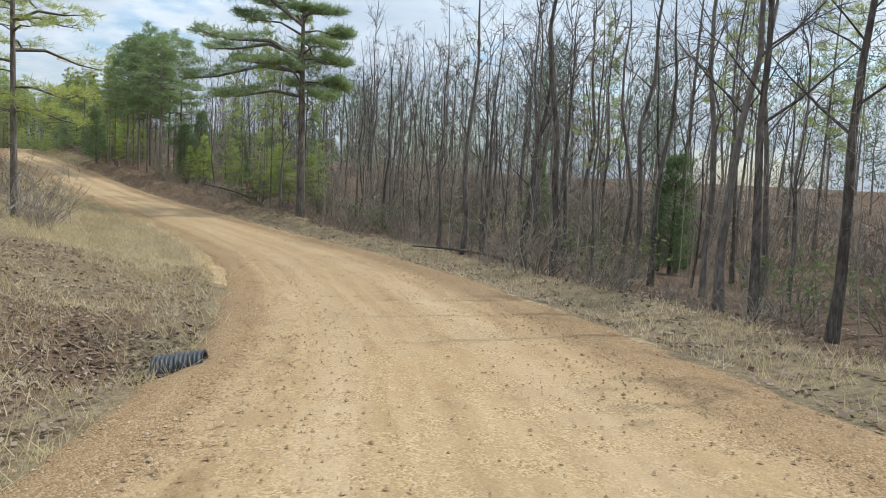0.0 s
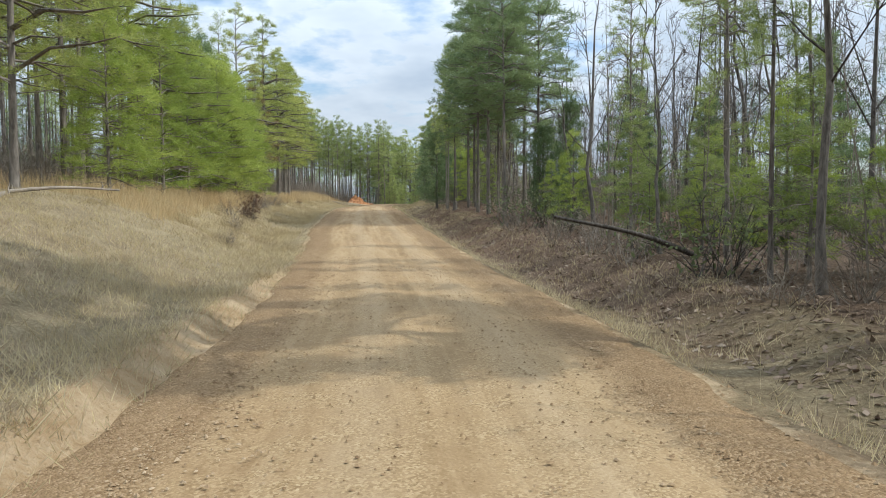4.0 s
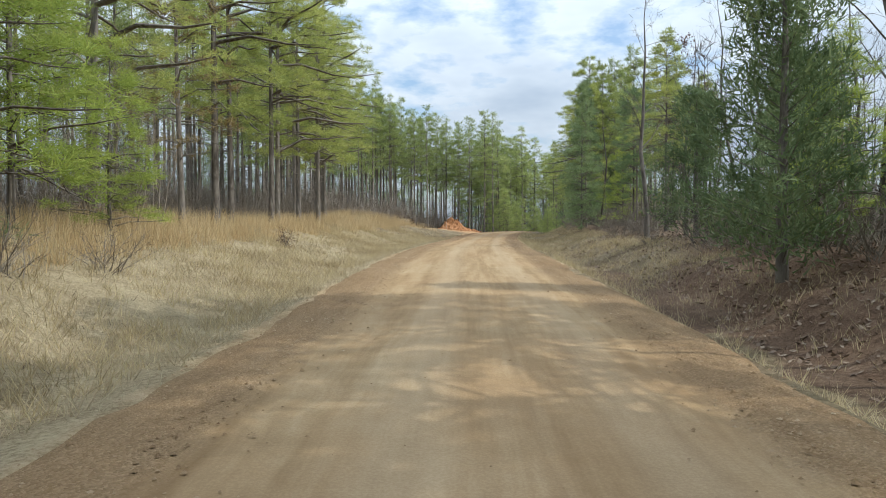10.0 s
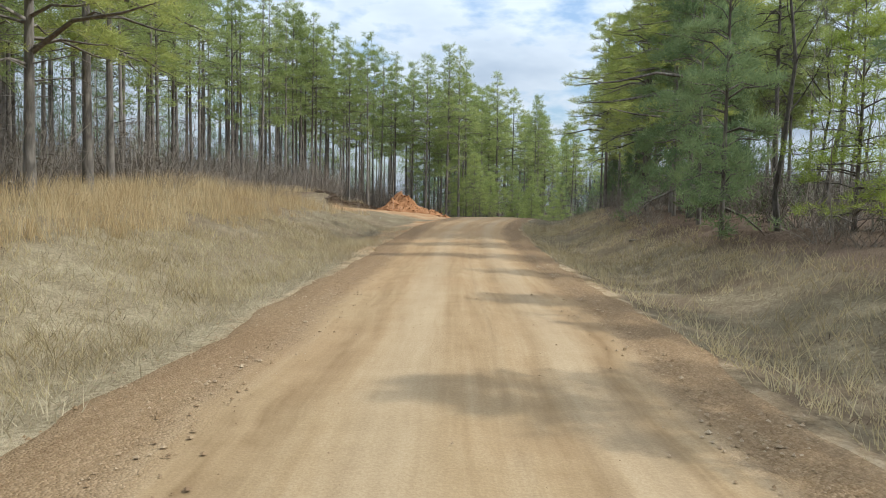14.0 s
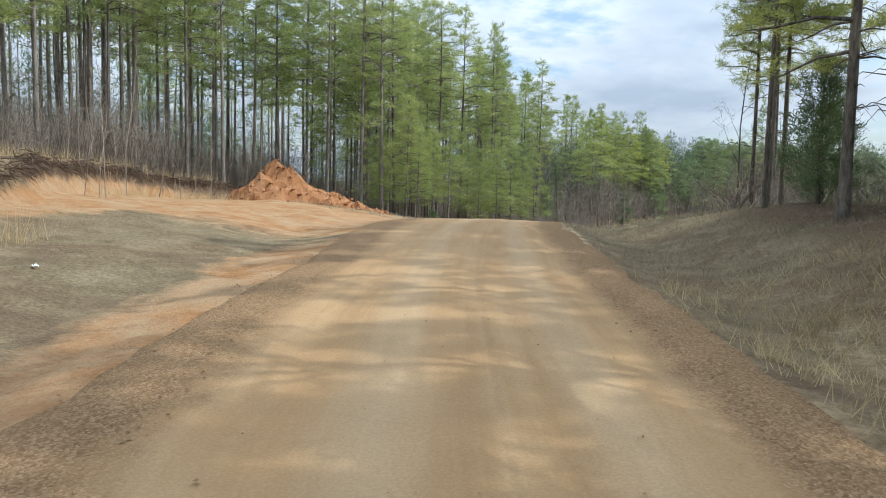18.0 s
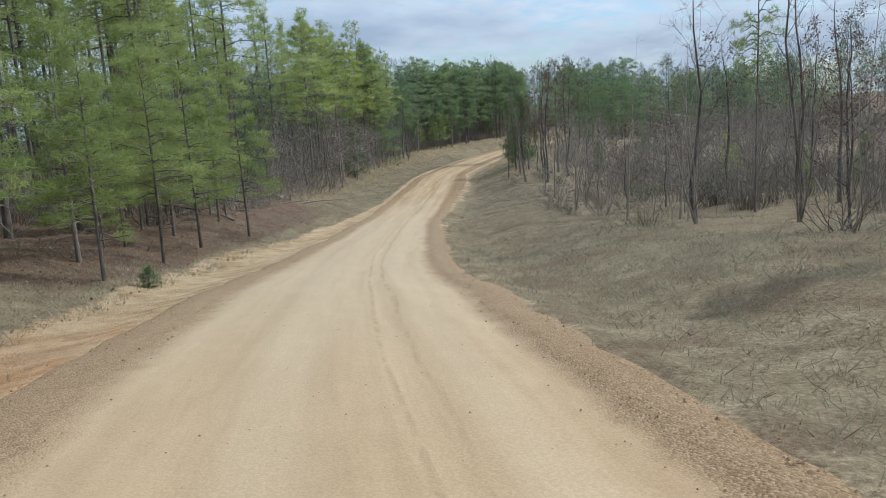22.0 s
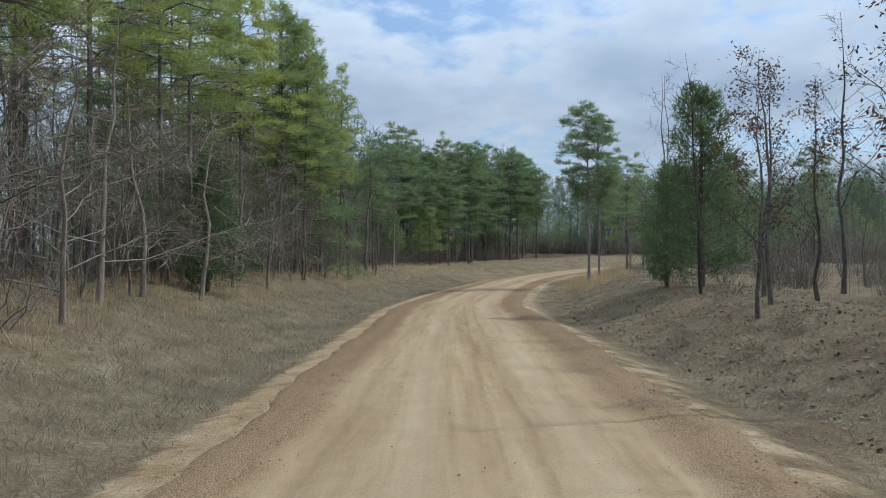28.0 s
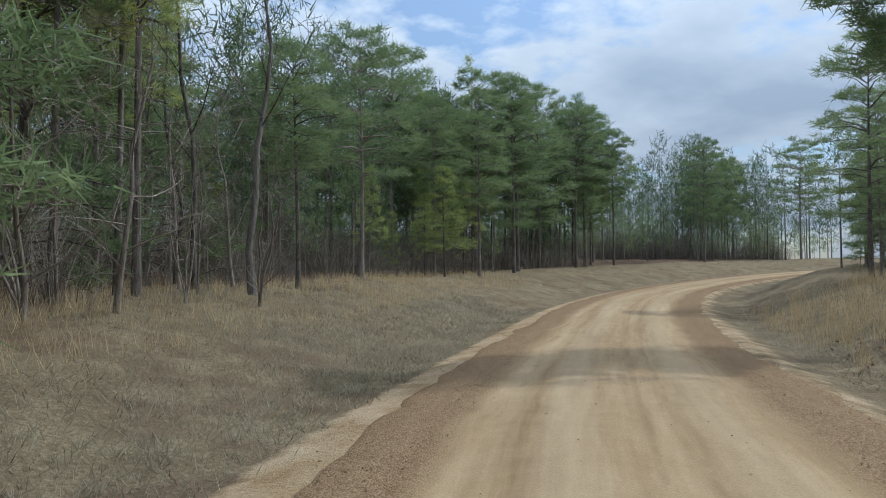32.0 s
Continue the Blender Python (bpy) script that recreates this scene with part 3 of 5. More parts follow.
        at.data.foreach_set("value", np.r_[v, np.full(n2, rest)].astype(np.float32))
    g = part("ground", me, M_GROUND)
    tagged(g, "winter woodland ground of dead grass, leaf litter and bare clay", "ground", kind="structure")


def build_road():
    d = np.arange(-3.1, 3.11, 0.155)
    s = np.arange(-70, S1 - 3, 0.3)
    S, D = np.meshgrid(s, d, indexing="ij")
    sv, dv = S.ravel(), D.ravel()
    wob = 0.18 * fnoise(sv * 0.35, sv * 0.11 + np.sign(dv)) + 0.12 * fnoise(sv * 1.3, sv * 0.4 + np.sign(dv) * 2, 2) + 0.07 * fnoise(sv * 4.3, sv * 1.7 + np.sign(dv) * 3, 1)
    edge = np.where(dv < 0, np.interp(sv, *zip(*EDGE_L)), np.interp(sv, *zip(*EDGE_R))) + wob
    dd = dv / 2.95 * edge
    x, y, z = place(sv, dd)
    z = z + 0.012
    z += 0.022 * np.exp(-((np.abs(dv) - 2.55) / 0.22) ** 2) * (1 + 0.5 * fnoise(sv * 3, dv * 5))       # windrows
    for c in (-1.35, 0.1, 0.45, 1.75):
        z -= 0.026 * np.exp(-((dd - c - 0.12 * np.sin(sv * 0.05 + c)) / 0.13) ** 2)                # wheel tracks
    z += 0.006 * fnoise(sv * 4.1, dv * 6.3) - np.where(np.abs(dv) > 3.05, 0.09, 0)
    me = mesh_of("road", np.stack([x, y, z], 1), grid_faces(len(s), len(d))[:, ::-1], True)
    uv = me.uv_layers.new(name="across_along")
    li = np.empty(len(me.loops), np.int32)
    me.loops.foreach_get("vertex_index", li)
    uv.data.foreach_set("uv", np.stack([dv[li], sv[li]], 1).astype(np.float32).ravel())
    r = part("road", me, M_ROAD)
    tagged(r, "unpaved tan sand and gravel road with wheel tracks", "road", kind="structure")


build_ground()
build_road()
# ---- trees: shapes ----


class Shape:
    """Gathers tubes and blades into one mesh."""

    def __init__(self, seed):
        self.rng = np.random.RandomState(seed)
        self.v, self.f, self.n = [], [], 0

    def tube(self, pts, radii, sides=5):
        pts = np.asarray(pts, float)
        t = np.gradient(pts, axis=0)
        t /= np.linalg.norm(t, axis=1)[:, None] + 1e-9
        ref = np.array([1.0, 0, 0]) if abs(t[0, 2]) > 0.8 else np.array([0, 0, 1.0])
        u = np.cross(t, ref)
        u /= np.linalg.norm(u, axis=1)[:, None] + 1e-9
        w = np.cross(t, u)
        a = np.arange(sides) * 2 * math.pi / sides
        ring = pts[:, None] + np.asarray(radii)[:, None, None] * (np.cos(a)[None, :, None] * u[:, None] + np.sin(a)[None, :, None] * w[:, None])
        self.v.append(ring.reshape(-1, 3))
        k, b = len(pts), self.n
        for i in range(k - 1):
            for j in range(sides):
                q, r = b + i * sides + j, b + i * sides + (j + 1) % sides
                self.f.append((q, r, r + sides, q + sides))
        self.n += k * sides

    def blades(self, base, tip, width):
        """One thin triangle for each base and tip."""
        base, tip = np.asarray(base), np.asarray(tip)
        k = tip - base
        side = np.cross(k, self.rng.normal(size=k.shape))
        side *= (np.asarray(width) / (np.linalg.norm(side, axis=1) + 1e-9))[:, None] / 2
        tri = np.stack([base - side, base + side, tip], 1).reshape(-1, 3)
        self.v.append(tri)
        m = len(base)
        self.f.extend(map(tuple, (self.n + np.arange(m * 3).reshape(m, 3)).tolist()))
        self.n += m * 3

    def leaves(self, centre, size):
        """Small folded diamonds lying every way."""
        c = np.asarray(centre)
        m = len(c)
        a, b = self.rng.normal(size=(m, 3)), self.rng.normal(size=(m, 3))
        a /= np.linalg.norm(a, axis=1)[:, None]
        b = np.cross(a, b)
        b /= np.linalg.norm(b, axis=1)[:, None]
        sz = (np.asarray(size) * (0.7 + 0.6 * self.rng.rand(m)))[:, None]
        q = np.stack([c - a * sz, c - b * sz * 0.45, c + a * sz, c + b * sz * 0.45], 1).reshape(-1, 3)
        self.v.append(q)
        self.f.extend(map(tuple, (self.n + np.arange(m * 4).reshape(m, 4)).tolist()))
        self.n += m * 4

    def mesh(self, name, smooth_faces=False):
        return mesh_of(name, np.concatenate(self.v) if self.v else np.zeros((0, 3)), self.f, smooth_faces)


def unit(v):
    return v / (np.linalg.norm(v) + 1e-9)


def pine_shape(seed, h, bare, reach, limbs, puffs, needles, nlen, nwid, rad, full=False, stubs=10, droop=0.25, side=0.0, per=4, dome=False):
    """A pine of height h: trunk mesh with limbs in whorls, and a crown of needle puffs on their outer ends.
    bare: share of the height with no live limbs; side: how far the limbs reach more towards +x, the light."""
    wood, crown = Shape(seed), Shape(seed + 500)
    rng = wood.rng
    zs = np.linspace(-0.3, h, 9)
    bend = rng.normal(scale=0.12 * h / 18, size=2)
    cx = bend[0] * np.sin(zs / h * 3.0 + rng.rand() * 3)
    cy = bend[1] * np.sin(zs / h * 2.5 + rng.rand() * 3)
    axis = np.stack([cx - cx[0], cy - cy[0], zs], 1)
    wood.tube(axis, rad * np.r_[1.25, np.ones(8)] * np.clip(1 - zs / h, 0.02, 1) ** 0.75, 7)

    def at(z):
        return np.array([np.interp(z, zs, axis[:, 0]), np.interp(z, zs, axis[:, 1]), z])
    for _ in range(stubs):                             # dead limbs below the crown
        z = h * (0.15 + (bare - 0.10) * rng.rand())
        a = rng.rand() * 6.28
        p, k = at(z), 0.3 + 2.0 * rng.rand() ** 2
        wood.tube([p, p + np.array([math.cos(a) * k * .6, math.sin(a) * k * .6, .10 * k]), p + np.array([math.cos(a) * k, math.sin(a) * k, -0.12 * k])], [0.024, 0.015, 0.004], 3)
    bases, tips = [], []
    levels = max(1, limbs // per)
    for i in range(limbs):
        u = min(0.99, max(0.0, (i // per + 0.5 + rng.normal(scale=0.42)) / levels))
        z = h * (bare + (0.985 - bare) * u)
        if dome:
            prof = math.sqrt(1 - u ** 2.2) * (0.6 + 0.4 * min(1, u / 0.35))
        elif full:
            prof = (1 - u ** 1.3) ** 0.9
        else:
            prof = (1 - u ** 1.2) ** 0.85 * (0.6 + 0.4 * min(1, u / 0.25)) * 1.1
        a = (i % per) * 6.283 / per + (i // per) * 0.8 + rng.normal(scale=0.35)
        k = max(0.35, reach * prof * (0.5 + 0.7 * rng.rand()) * (1 + side * math.cos(a)))
        up = -0.02 + 0.85 * u ** 1.4 + rng.normal(scale=0.17)
        dr = np.array([math.cos(a), math.sin(a), 0])
        cross = np.array([-dr[1], dr[0], 0])
        p0 = at(z)
        q = np.array([p0, p0 + dr * k * .35 + np.array([0, 0, (up + .10) * k * .40]), p0 + dr * k * .72 + np.array([0, 0, up * k * .7 - droop * k * .15]),
                      p0 + dr * k + np.array([0, 0, up * k * .9 - droop * k * .22])])
        r = (0.010 + 0.015 * k) * (1.0 + 0.4 * (side > 0))
        wood.tube(q, [r, r * .7, r * .45, r * .15], 3)
        for c_ in range(max(2, round(puffs * min(1.0, 0.15 + k / (0.62 * reach))))):
            w = 1.0 - 0.58 * (c_ + 0.4 * rng.rand()) / puffs
            b0 = np.array([np.interp(w, [0, .35, .72, 1], q[:, m]) for m in range(3)])
            c = b0
            if c_:
                off = (1.18 - w) * (.25 + .65 * rng.rand()) * min(k, 2.6)
                c = b0 + cross * (1 if c_ % 2 else -1) * off + dr * off * .45 + np.array([0, 0, 0.02 + .26 * rng.rand()])
                wood.blades(b0[None], c[None], np.array([.022]))
            n = rng.normal(size=(needles, 3))
            n /= np.linalg.norm(n, axis=1)[:, None]
            n = n * np.array([1, 1, .7]) + dr * .30 + np.array([0, 0, .38])
            n /= np.linalg.norm(n, axis=1)[:, None] + 1e-9
            ln = nlen * (0.6 + 0.7 * rng.rand(needles))[:, None]
            cc = c + rng.normal(size=(needles, 3)) * np.array([.34, .34, .14]) * nlen
            bases.append(cc)
            tips.append(cc + n * ln)
    b, t = np.concatenate(bases), np.concatenate(tips)
    crown.blades(b, t, np.full(len(b), nwid))
    return wood.mesh("pine_trunk", True), crown.mesh("pine_crown")


def bare_shape(seed, h, rad, lean=0.05, low=0.25, boughs=9, twigs=7, leaves=0, leaf=0.07, stems=1, wide=0.32, rise=0.55):
    """A leafless broadleaf: trunk, and a crown of boughs and twigs (a few dead leaves on some)."""
    wood, crown, leafs = Shape(seed), Shape(seed + 300), Shape(seed + 700)
    rng = wood.rng
    spots = []
    for st in range(stems):
        a0 = rng.rand() * 6.28
        ln = (lean if stems == 1 else 0.18) * (0.5 + rng.rand())
        hh = h * (1 - 0.25 * rng.rand() * (stems > 1))
        zs = np.linspace(-0.2, hh, 9)
        wx = np.cumsum(rng.normal(scale=0.012 * hh, size=9))
        wy = np.cumsum(rng.normal(scale=0.012 * hh, size=9))
        ax = np.stack([wx - wx[0] + math.cos(a0) * ln * zs, wy - wy[0] + math.sin(a0) * ln * zs, zs], 1)
        r0 = rad / math.sqrt(stems)
        wood.tube(ax, r0 * np.clip(1 - zs / hh, 0.04, 1) ** 0.8 * np.r_[1.3, np.ones(8)], 6)
        for i in range(boughs):
            u = low + (0.96 - low) * (i + rng.rand()) / boughs
            p = np.array([np.interp(u * hh, zs, ax[:, m]) for m in range(3)])
            a = i * 2.4 + rng.normal(scale=0.6)
            k = hh * wide * (1.1 - u) * (0.6 + 0.8 * rng.rand()) + 0.4
            dr = np.array([math.cos(a), math.sin(a), rise + 0.5 * rng.rand()])
            dr = unit(dr)
            pts = [p]
            for m in range(4):
                dr = unit(dr + rng.normal(scale=0.16, size=3) + np.array([0, 0, 0.05]))
                pts.append(pts[-1] + dr * k / 4)
            r = max(0.008, r0 * 0.42 * (1.05 - u))
            crown.tube(pts, r * np.array([1, .75, .5, .3, .1]), 4 if r > 0.02 else 3)
            for j in range(twigs):
                w = 0.25 + 0.75 * rng.rand()
                b = np.array([np.interp(w * 4, range(5), np.array(pts)[:, m]) for m in range(3)])
                td = unit(dr + rng.normal(scale=0.65, size=3))
                kk = k * (0.18 + 0.30 * rng.rand())
                m1 = b + td * kk * .5 + rng.normal(scale=0.05 * kk, size=3)
                e = m1 + unit(td + rng.normal(scale=0.35, size=3)) * kk * .5
                rr = max(0.005, r * 0.28)
                crown.tube([b, m1, e], [rr, rr * .7, rr * .2], 3)
                n = 3
                bb = np.stack([b + (e - b) * x for x in rng.rand(n)])
                crown.blades(bb, bb + rng.normal(scale=0.28 * kk + 0.08, size=(n, 3)) + td * 0.12, np.full(n, 0.014))
                spots.append(np.stack([m1 + (e - m1) * x + rng.normal(scale=0.08, size=3) for x in rng.rand(4)]))
    if leaves and spots:
        sp = np.concatenate(spots)
        leafs.leaves(sp[rng.randint(len(sp), size=leaves)] + rng.normal(scale=0.14, size=(leaves, 3)), np.full(leaves, leaf))
    return wood.mesh("bare_trunk", True), crown.mesh("bare_crown"), (leafs.mesh("dead_leaves") if leaves else None)


def cedar_shape(seed, h, reach, n, nlen, nwid, low=0.05):
    """A red cedar: sprays gathered on many rising boughs, uneven in outline."""
    wood, crown = Shape(seed), Shape(seed + 500)
    rng = wood.rng
    wood.tube([(0, 0, -.2), (0.05, 0, h * .3), (0, 0.05, h * .7), (0, 0, h)], [h * .018, h * .014, h * .008, .01], 6)
    boughs = 64
    per = n // boughs
    for i in range(boughs):
        u = low + (0.97 - low) * ((i + rng.rand()) / boughs) ** 1.1
        a = i * 2.4 + rng.normal(scale=.4)
        k = reach * (1 - u) ** 0.62 * (0.45 + 0.75 * rng.rand()) * (0.6 + 0.4 * min(1, u / .18)) + .15
        rise = 0.35 + 0.7 * u
        p0 = np.array([0, 0, u * h])
        dr = np.array([math.cos(a), math.sin(a), rise])
        wood.tube([p0, p0 + dr * k * .6, p0 + dr * k], [.016, .01, .003], 3)
        w = 0.25 + 0.75 * rng.rand(per) ** .7
        c = p0 + dr * k * w[:, None] + rng.normal(size=(per, 3)) * (0.10 + 0.16 * k * (1.1 - w))[:, None]
        t = dr / np.linalg.norm(dr) * .5 + np.array([0, 0, .3]) + rng.normal(scale=.55, size=(per, 3))
        t /= np.linalg.norm(t, axis=1)[:, None]
        crown.blades(c, c + t * (nlen * (0.6 + 0.8 * rng.rand(per)))[:, None], np.full(per, nwid))
    return wood.mesh("cedar_trunk", True), crown.mesh("cedar_crown")


def brush_shape(seed, h, stems, wide, leaves=0):
    """A leafless thicket shrub of many thin stems."""
    wood, leafs = Shape(seed), Shape(seed + 700)
    rng = wood.rng
    sp = []
    for i in range(stems):
        a, k = rng.rand() * 6.28, h * (0.55 + 0.5 * rng.rand())
        b = np.array([rng.normal(scale=.12 * wide), rng.normal(scale=.12 * wide), -.1])
        dr = unit(np.array([math.cos(a) * wide * .45, math.sin(a) * wide * .45, h * (.5 + .5 * rng.rand())]))
        pts = [b]
        for m in range(3):
            dr = unit(dr + rng.normal(scale=.16, size=3))
            pts.append(pts[-1] + dr * k / 3)
        wood.tube(pts, np.array([.016, .011, .007, .002]) * (0.6 + h * .2), 3)
        for j in range(5):
            w = .3 + .7 * rng.rand()
            p = np.array([np.interp(w * 3, range(4), np.array(pts)[:, m]) for m in range(3)])
            e = p + unit(dr + rng.normal(scale=.6, size=3)) * k * (.15 + .2 * rng.rand())
            wood.blades(p[None], e[None], np.array([.016]))
            q = p + (e - p) * rng.rand(2)[:, None]
            wood.blades(q, q + rng.normal(scale=.16 * k * .6, size=(2, 3)), np.array([.011, .011]))
            sp.append(e)
    if leaves:
        sp = np.array(sp)
        leafs.leaves(sp[rng.randint(len(sp), size=leaves)] + rng.normal(scale=.13, size=(leaves, 3)), np.full(leaves, .055))
    return wood.mesh("brush_stems"), (leafs.mesh("brush_leaves") if leaves else None)


# each kind: list of shape variants, as (nominal height, [(part name, mesh, material)])
KIND = {}


def kind(name, h, parts):
    for pn, me, mat in parts:
        me.materials.append(mat)
    KIND.setdefault(name, []).append((h, [(pn, me) for pn, me, _ in parts]))


for k in range(5):
    a, b = pine_shape(10 + k, 16.0, 0.34 + 0.04 * k, 2.7, 56, 7, 30, 0.32, 0.023, 0.13, droop=0.2 + 0.15 * k)
    kind("near_pine", 16.0, [("trunk", a, M_PINE_BARK), ("crown", b, M_PINE)])
for k in range(5):
    a, b = pine_shape(20 + k, 16.0, 0.30 + 0.06 * k, 2.2, 54, 5, 15, 0.38, 0.040, 0.115, stubs=11)
    kind("mid_pine", 16.0, [("trunk", a, M_PINE_BARK), ("crown", b, M_PINE)])
for k in range(4):
    a, b = pine_shape(30 + k, 6.5, 0.04 + 0.04 * k, 1.9, 56, 7, 28, 0.28, 0.019, 0.065, full=True, stubs=2, droop=0.1)
    kind("young_pine", 6.5, [("trunk", a, M_PINE_BARK), ("crown", b, M_YOUNG)])
for k in range(2):
    a, b = pine_shape(36 + k, 11.0, 0.08, 2.9, 76, 8, 22, 0.42, 0.040, 0.11, full=True, stubs=3, droop=0.25)
    kind("full_pine", 11.0, [("trunk", a, M_PINE_BARK), ("crown", b, M_DARK_PINE)])
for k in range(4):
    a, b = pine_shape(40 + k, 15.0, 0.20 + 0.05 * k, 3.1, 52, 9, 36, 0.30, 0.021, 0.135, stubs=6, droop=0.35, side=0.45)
    kind("edge_pine", 15.0, [("trunk", a, M_PINE_BARK), ("crown", b, M_PINE_LIT)])
a, b = pine_shape(47, 16.0, 0.40, 5.6, 44, 34, 34, 0.42, 0.036, 0.25, stubs=6, droop=0.35, side=0.35, per=3)
kind("old_pine", 16.0, [("trunk", a, M_PINE_BARK), ("crown", b, M_DARK_PINE)])
for k in range(2):
    a, b = pine_shape(90 + k, 14.0, 0.40 + .06 * k, 2.6, 60, 8, 24, 0.36, 0.034, 0.11, stubs=8, droop=0.3)
    # every second shape takes the needle colour with the sun painted in
    kind("tall_pine", 14.0, [("trunk", a, M_PINE_BARK), ("crown", b, M_PINE_LIT if k else M_PINE)])
for k in range(4):
    a, b = pine_shape(120 + k, 13.0, (0.46, 0.34, 0.24, 0.40)[k], 2.5 + 0.15 * k, 60, 9, 22, 0.38, 0.036, 0.125, stubs=9, droop=0.15, dome=True)
    kind("round_pine", 13.0, [("trunk", a, M_PINE_BARK), ("crown", b, M_DARK_PINE)])
for k in range(4):
    a, b = pine_shape(130 + k, 7.0, 0.16 + 0.06 * k, 1.45, 46, 6, 26, 0.28, 0.020, 0.06, full=True, stubs=5, droop=0.15)
    kind("slim_pine", 7.0, [("trunk", a, M_PINE_BARK), ("crown", b, M_PINE)])
a, b = pine_shape(39, 13.0, 0.22, 2.8, 44, 6, 22, 0.34, 0.030, 0.13, droop=0.5)
kind("rusty_pine", 13.0, [("trunk", a, M_PINE_BARK), ("crown", b, M_RUST)])
for k in range(6):
    a, b, c = bare_shape(50 + k, 12.0, 0.075 + 0.013 * k, 0.06, 0.22 + 0.03 * k, 11, 8)
    kind("bare_tree", 12.0, [("trunk", a, M_GREY_BARK), ("crown", b, M_GREY_BARK)])
for k in range(3):
    a, b, c = bare_shape(60 + k, 9.0, 0.09, 0.06, 0.2, 11, 8, 800, 0.062)
    kind("oak_tree", 9.0, [("trunk", a, M_GREY_BARK), ("crown", b, M_GREY_BARK), ("dead_foliage", c, M_BROWN)])
for k in range(3):
    a, b, c = bare_shape(66 + k, 5.5, 0.07, 0.1, 0.08, 8, 4, 0, 0.05, 3, 0.42)
    kind("small_bare_tree", 5.5, [("trunk", a, M_PALE_TWIG), ("crown", b, M_PALE_TWIG)])
for k in range(4):
    a, b, c = bare_shape(110 + k, 6.5, 0.062, 0.05, 0.10, 17, 10, 0, 0.05, 1, 0.46, 0.05)
    kind("spreading_bare_tree", 6.5, [("trunk", a, M_PALE_TWIG), ("crown", b, M_PALE_TWIG)])
for k in range(3):
    a, b = cedar_shape(70 + k, 7.0, 1.7, 9000, 0.25, 0.042)
    kind("cedar_tree", 7.0, [("trunk", a, M_GREY_BARK), ("crown", b, M_CEDAR)])
for k in range(4):
    a, b = brush_shape(80 + k, 1.8, 26, 2.0)
    kind("brush", 1.8, [("stem_tangle", a, M_PALE_TWIG)])
for k in range(3):
    a, b = brush_shape(86 + k, 1.6, 22, 1.8, 420)
    kind("green_shrub", 1.6, [("stem_tangle", a, M_GREY_BARK), ("foliage", b, M_SHRUB)])

for k in range(2):
    a, b = brush_shape(94 + k, 1.2, 16, 0.8, 330)
    kind("weed_clump", 1.2, [("stem_tangle", a, M_GREY_BARK), ("dead_foliage", b, M_BROWN)])

INFO = {
    "weed_clump": ("weed_clump", "brown dead-leaved weeds standing in the verge grass", "weeds", "weed clumps"),
    "near_pine": ("pine_tree", "tall loblolly pine with bare lower trunk", "pine tree", "roadside pines"),
    "edge_pine": ("pine_tree", "pine with long drooping limbs down to the verge", "pine tree", "roadside pines"),
    "old_pine": ("old_pine_tree", "big old pine with heavy spreading limbs by the ditch", "pine tree", "roadside pines"),
    "tall_pine": ("pine_tree", "tall dark pine with a dense rounded crown", "pine tree", "roadside pines"),
    "round_pine": ("round_topped_pine_tree", "dark green pine with a rounded dense crown", "pine tree", "roadside pines"),
    "mid_pine": ("pine_tree", "slender plantation pine with high green crown", "pine tree", "plantation pines"),
    "young_pine": ("young_pine_tree", "young bright green pine branched to the ground", "pine tree", "young pines"),
    "slim_pine": ("young_pine_tree", "slim young green pine with thin dark trunk", "pine tree", "young pines"),
    "full_pine": ("bushy_pine_tree", "bushy dark green pine with low branches", "pine tree", "bushy pines"),
    "rusty_pine": ("yellowing_pine_tree", "pine with yellowing brown needles", "pine tree", "roadside pines"),
    "bare_tree": ("bare_tree", "leafless grey winter hardwood tree", "tree", "bare hardwoods"),
    "oak_tree": ("oak_tree", "oak holding clumps of dead brown leaves", "oak tree", "oaks"),
    "small_bare_tree": ("small_bare_tree", "small leafless tree with pale arching twigs", "tree", "small bare trees"),
    "spreading_bare_tree": ("spreading_bare_tree", "leafless pale grey tree with long drooping side limbs", "tree", "small bare trees"),
    "cedar_tree": ("cedar_tree", "dense dark green red cedar", "cedar tree", "cedars"),
    "brush": ("bare_shrub", "leafless tangle of thin grey stems", "shrub", "bare shrubs"),
    "green_shrub": ("evergreen_shrub", "small-leaved olive green roadside shrub", "shrub", "evergreen shrubs"),
}
PR = random.Random(7)
TAKEN = []


def plant(kd, s, d, h=None, variant=None, turn=None, wide=1.0, lean=0.0):
    """One tree or shrub with its parts, rooted on the ground."""
    v = KIND[kd][PR.randrange(len(KIND[kd])) if variant is None else variant % len(KIND[kd])]
    h = h or v[0] * PR.uniform(0.85, 1.15)
    name, label, cat, grp = INFO[kd]
    x, y, z = (float(q) for q in place(s, d))
    root = new(name)
    k = h / v[0]
    # edge trees lean a little to the light over the road
    yaw = PR.uniform(0, 6.283) if turn is None else turn
    if kd in ("edge_pine", "old_pine") and turn is None:
        yaw = heading(s) + math.copysign(math.pi / 2, d) + PR.uniform(-.5, .5)
    root.matrix_basis = Matrix.Translation((x, y, z - 0.05)) @ Matrix.Rotation(lean, 4, (math.cos(heading(s)), math.sin(heading(s)), 0)) @ Matrix.Rotation(yaw, 4, 'Z') @ Matrix.Diagonal((k * wide, k * wide, k, 1))
    for pn, me in v[1]:
        ob = new(pn, me)
        ob.parent = root
    TAKEN.append((x, y))
    return tagged(root, label, cat, grp)


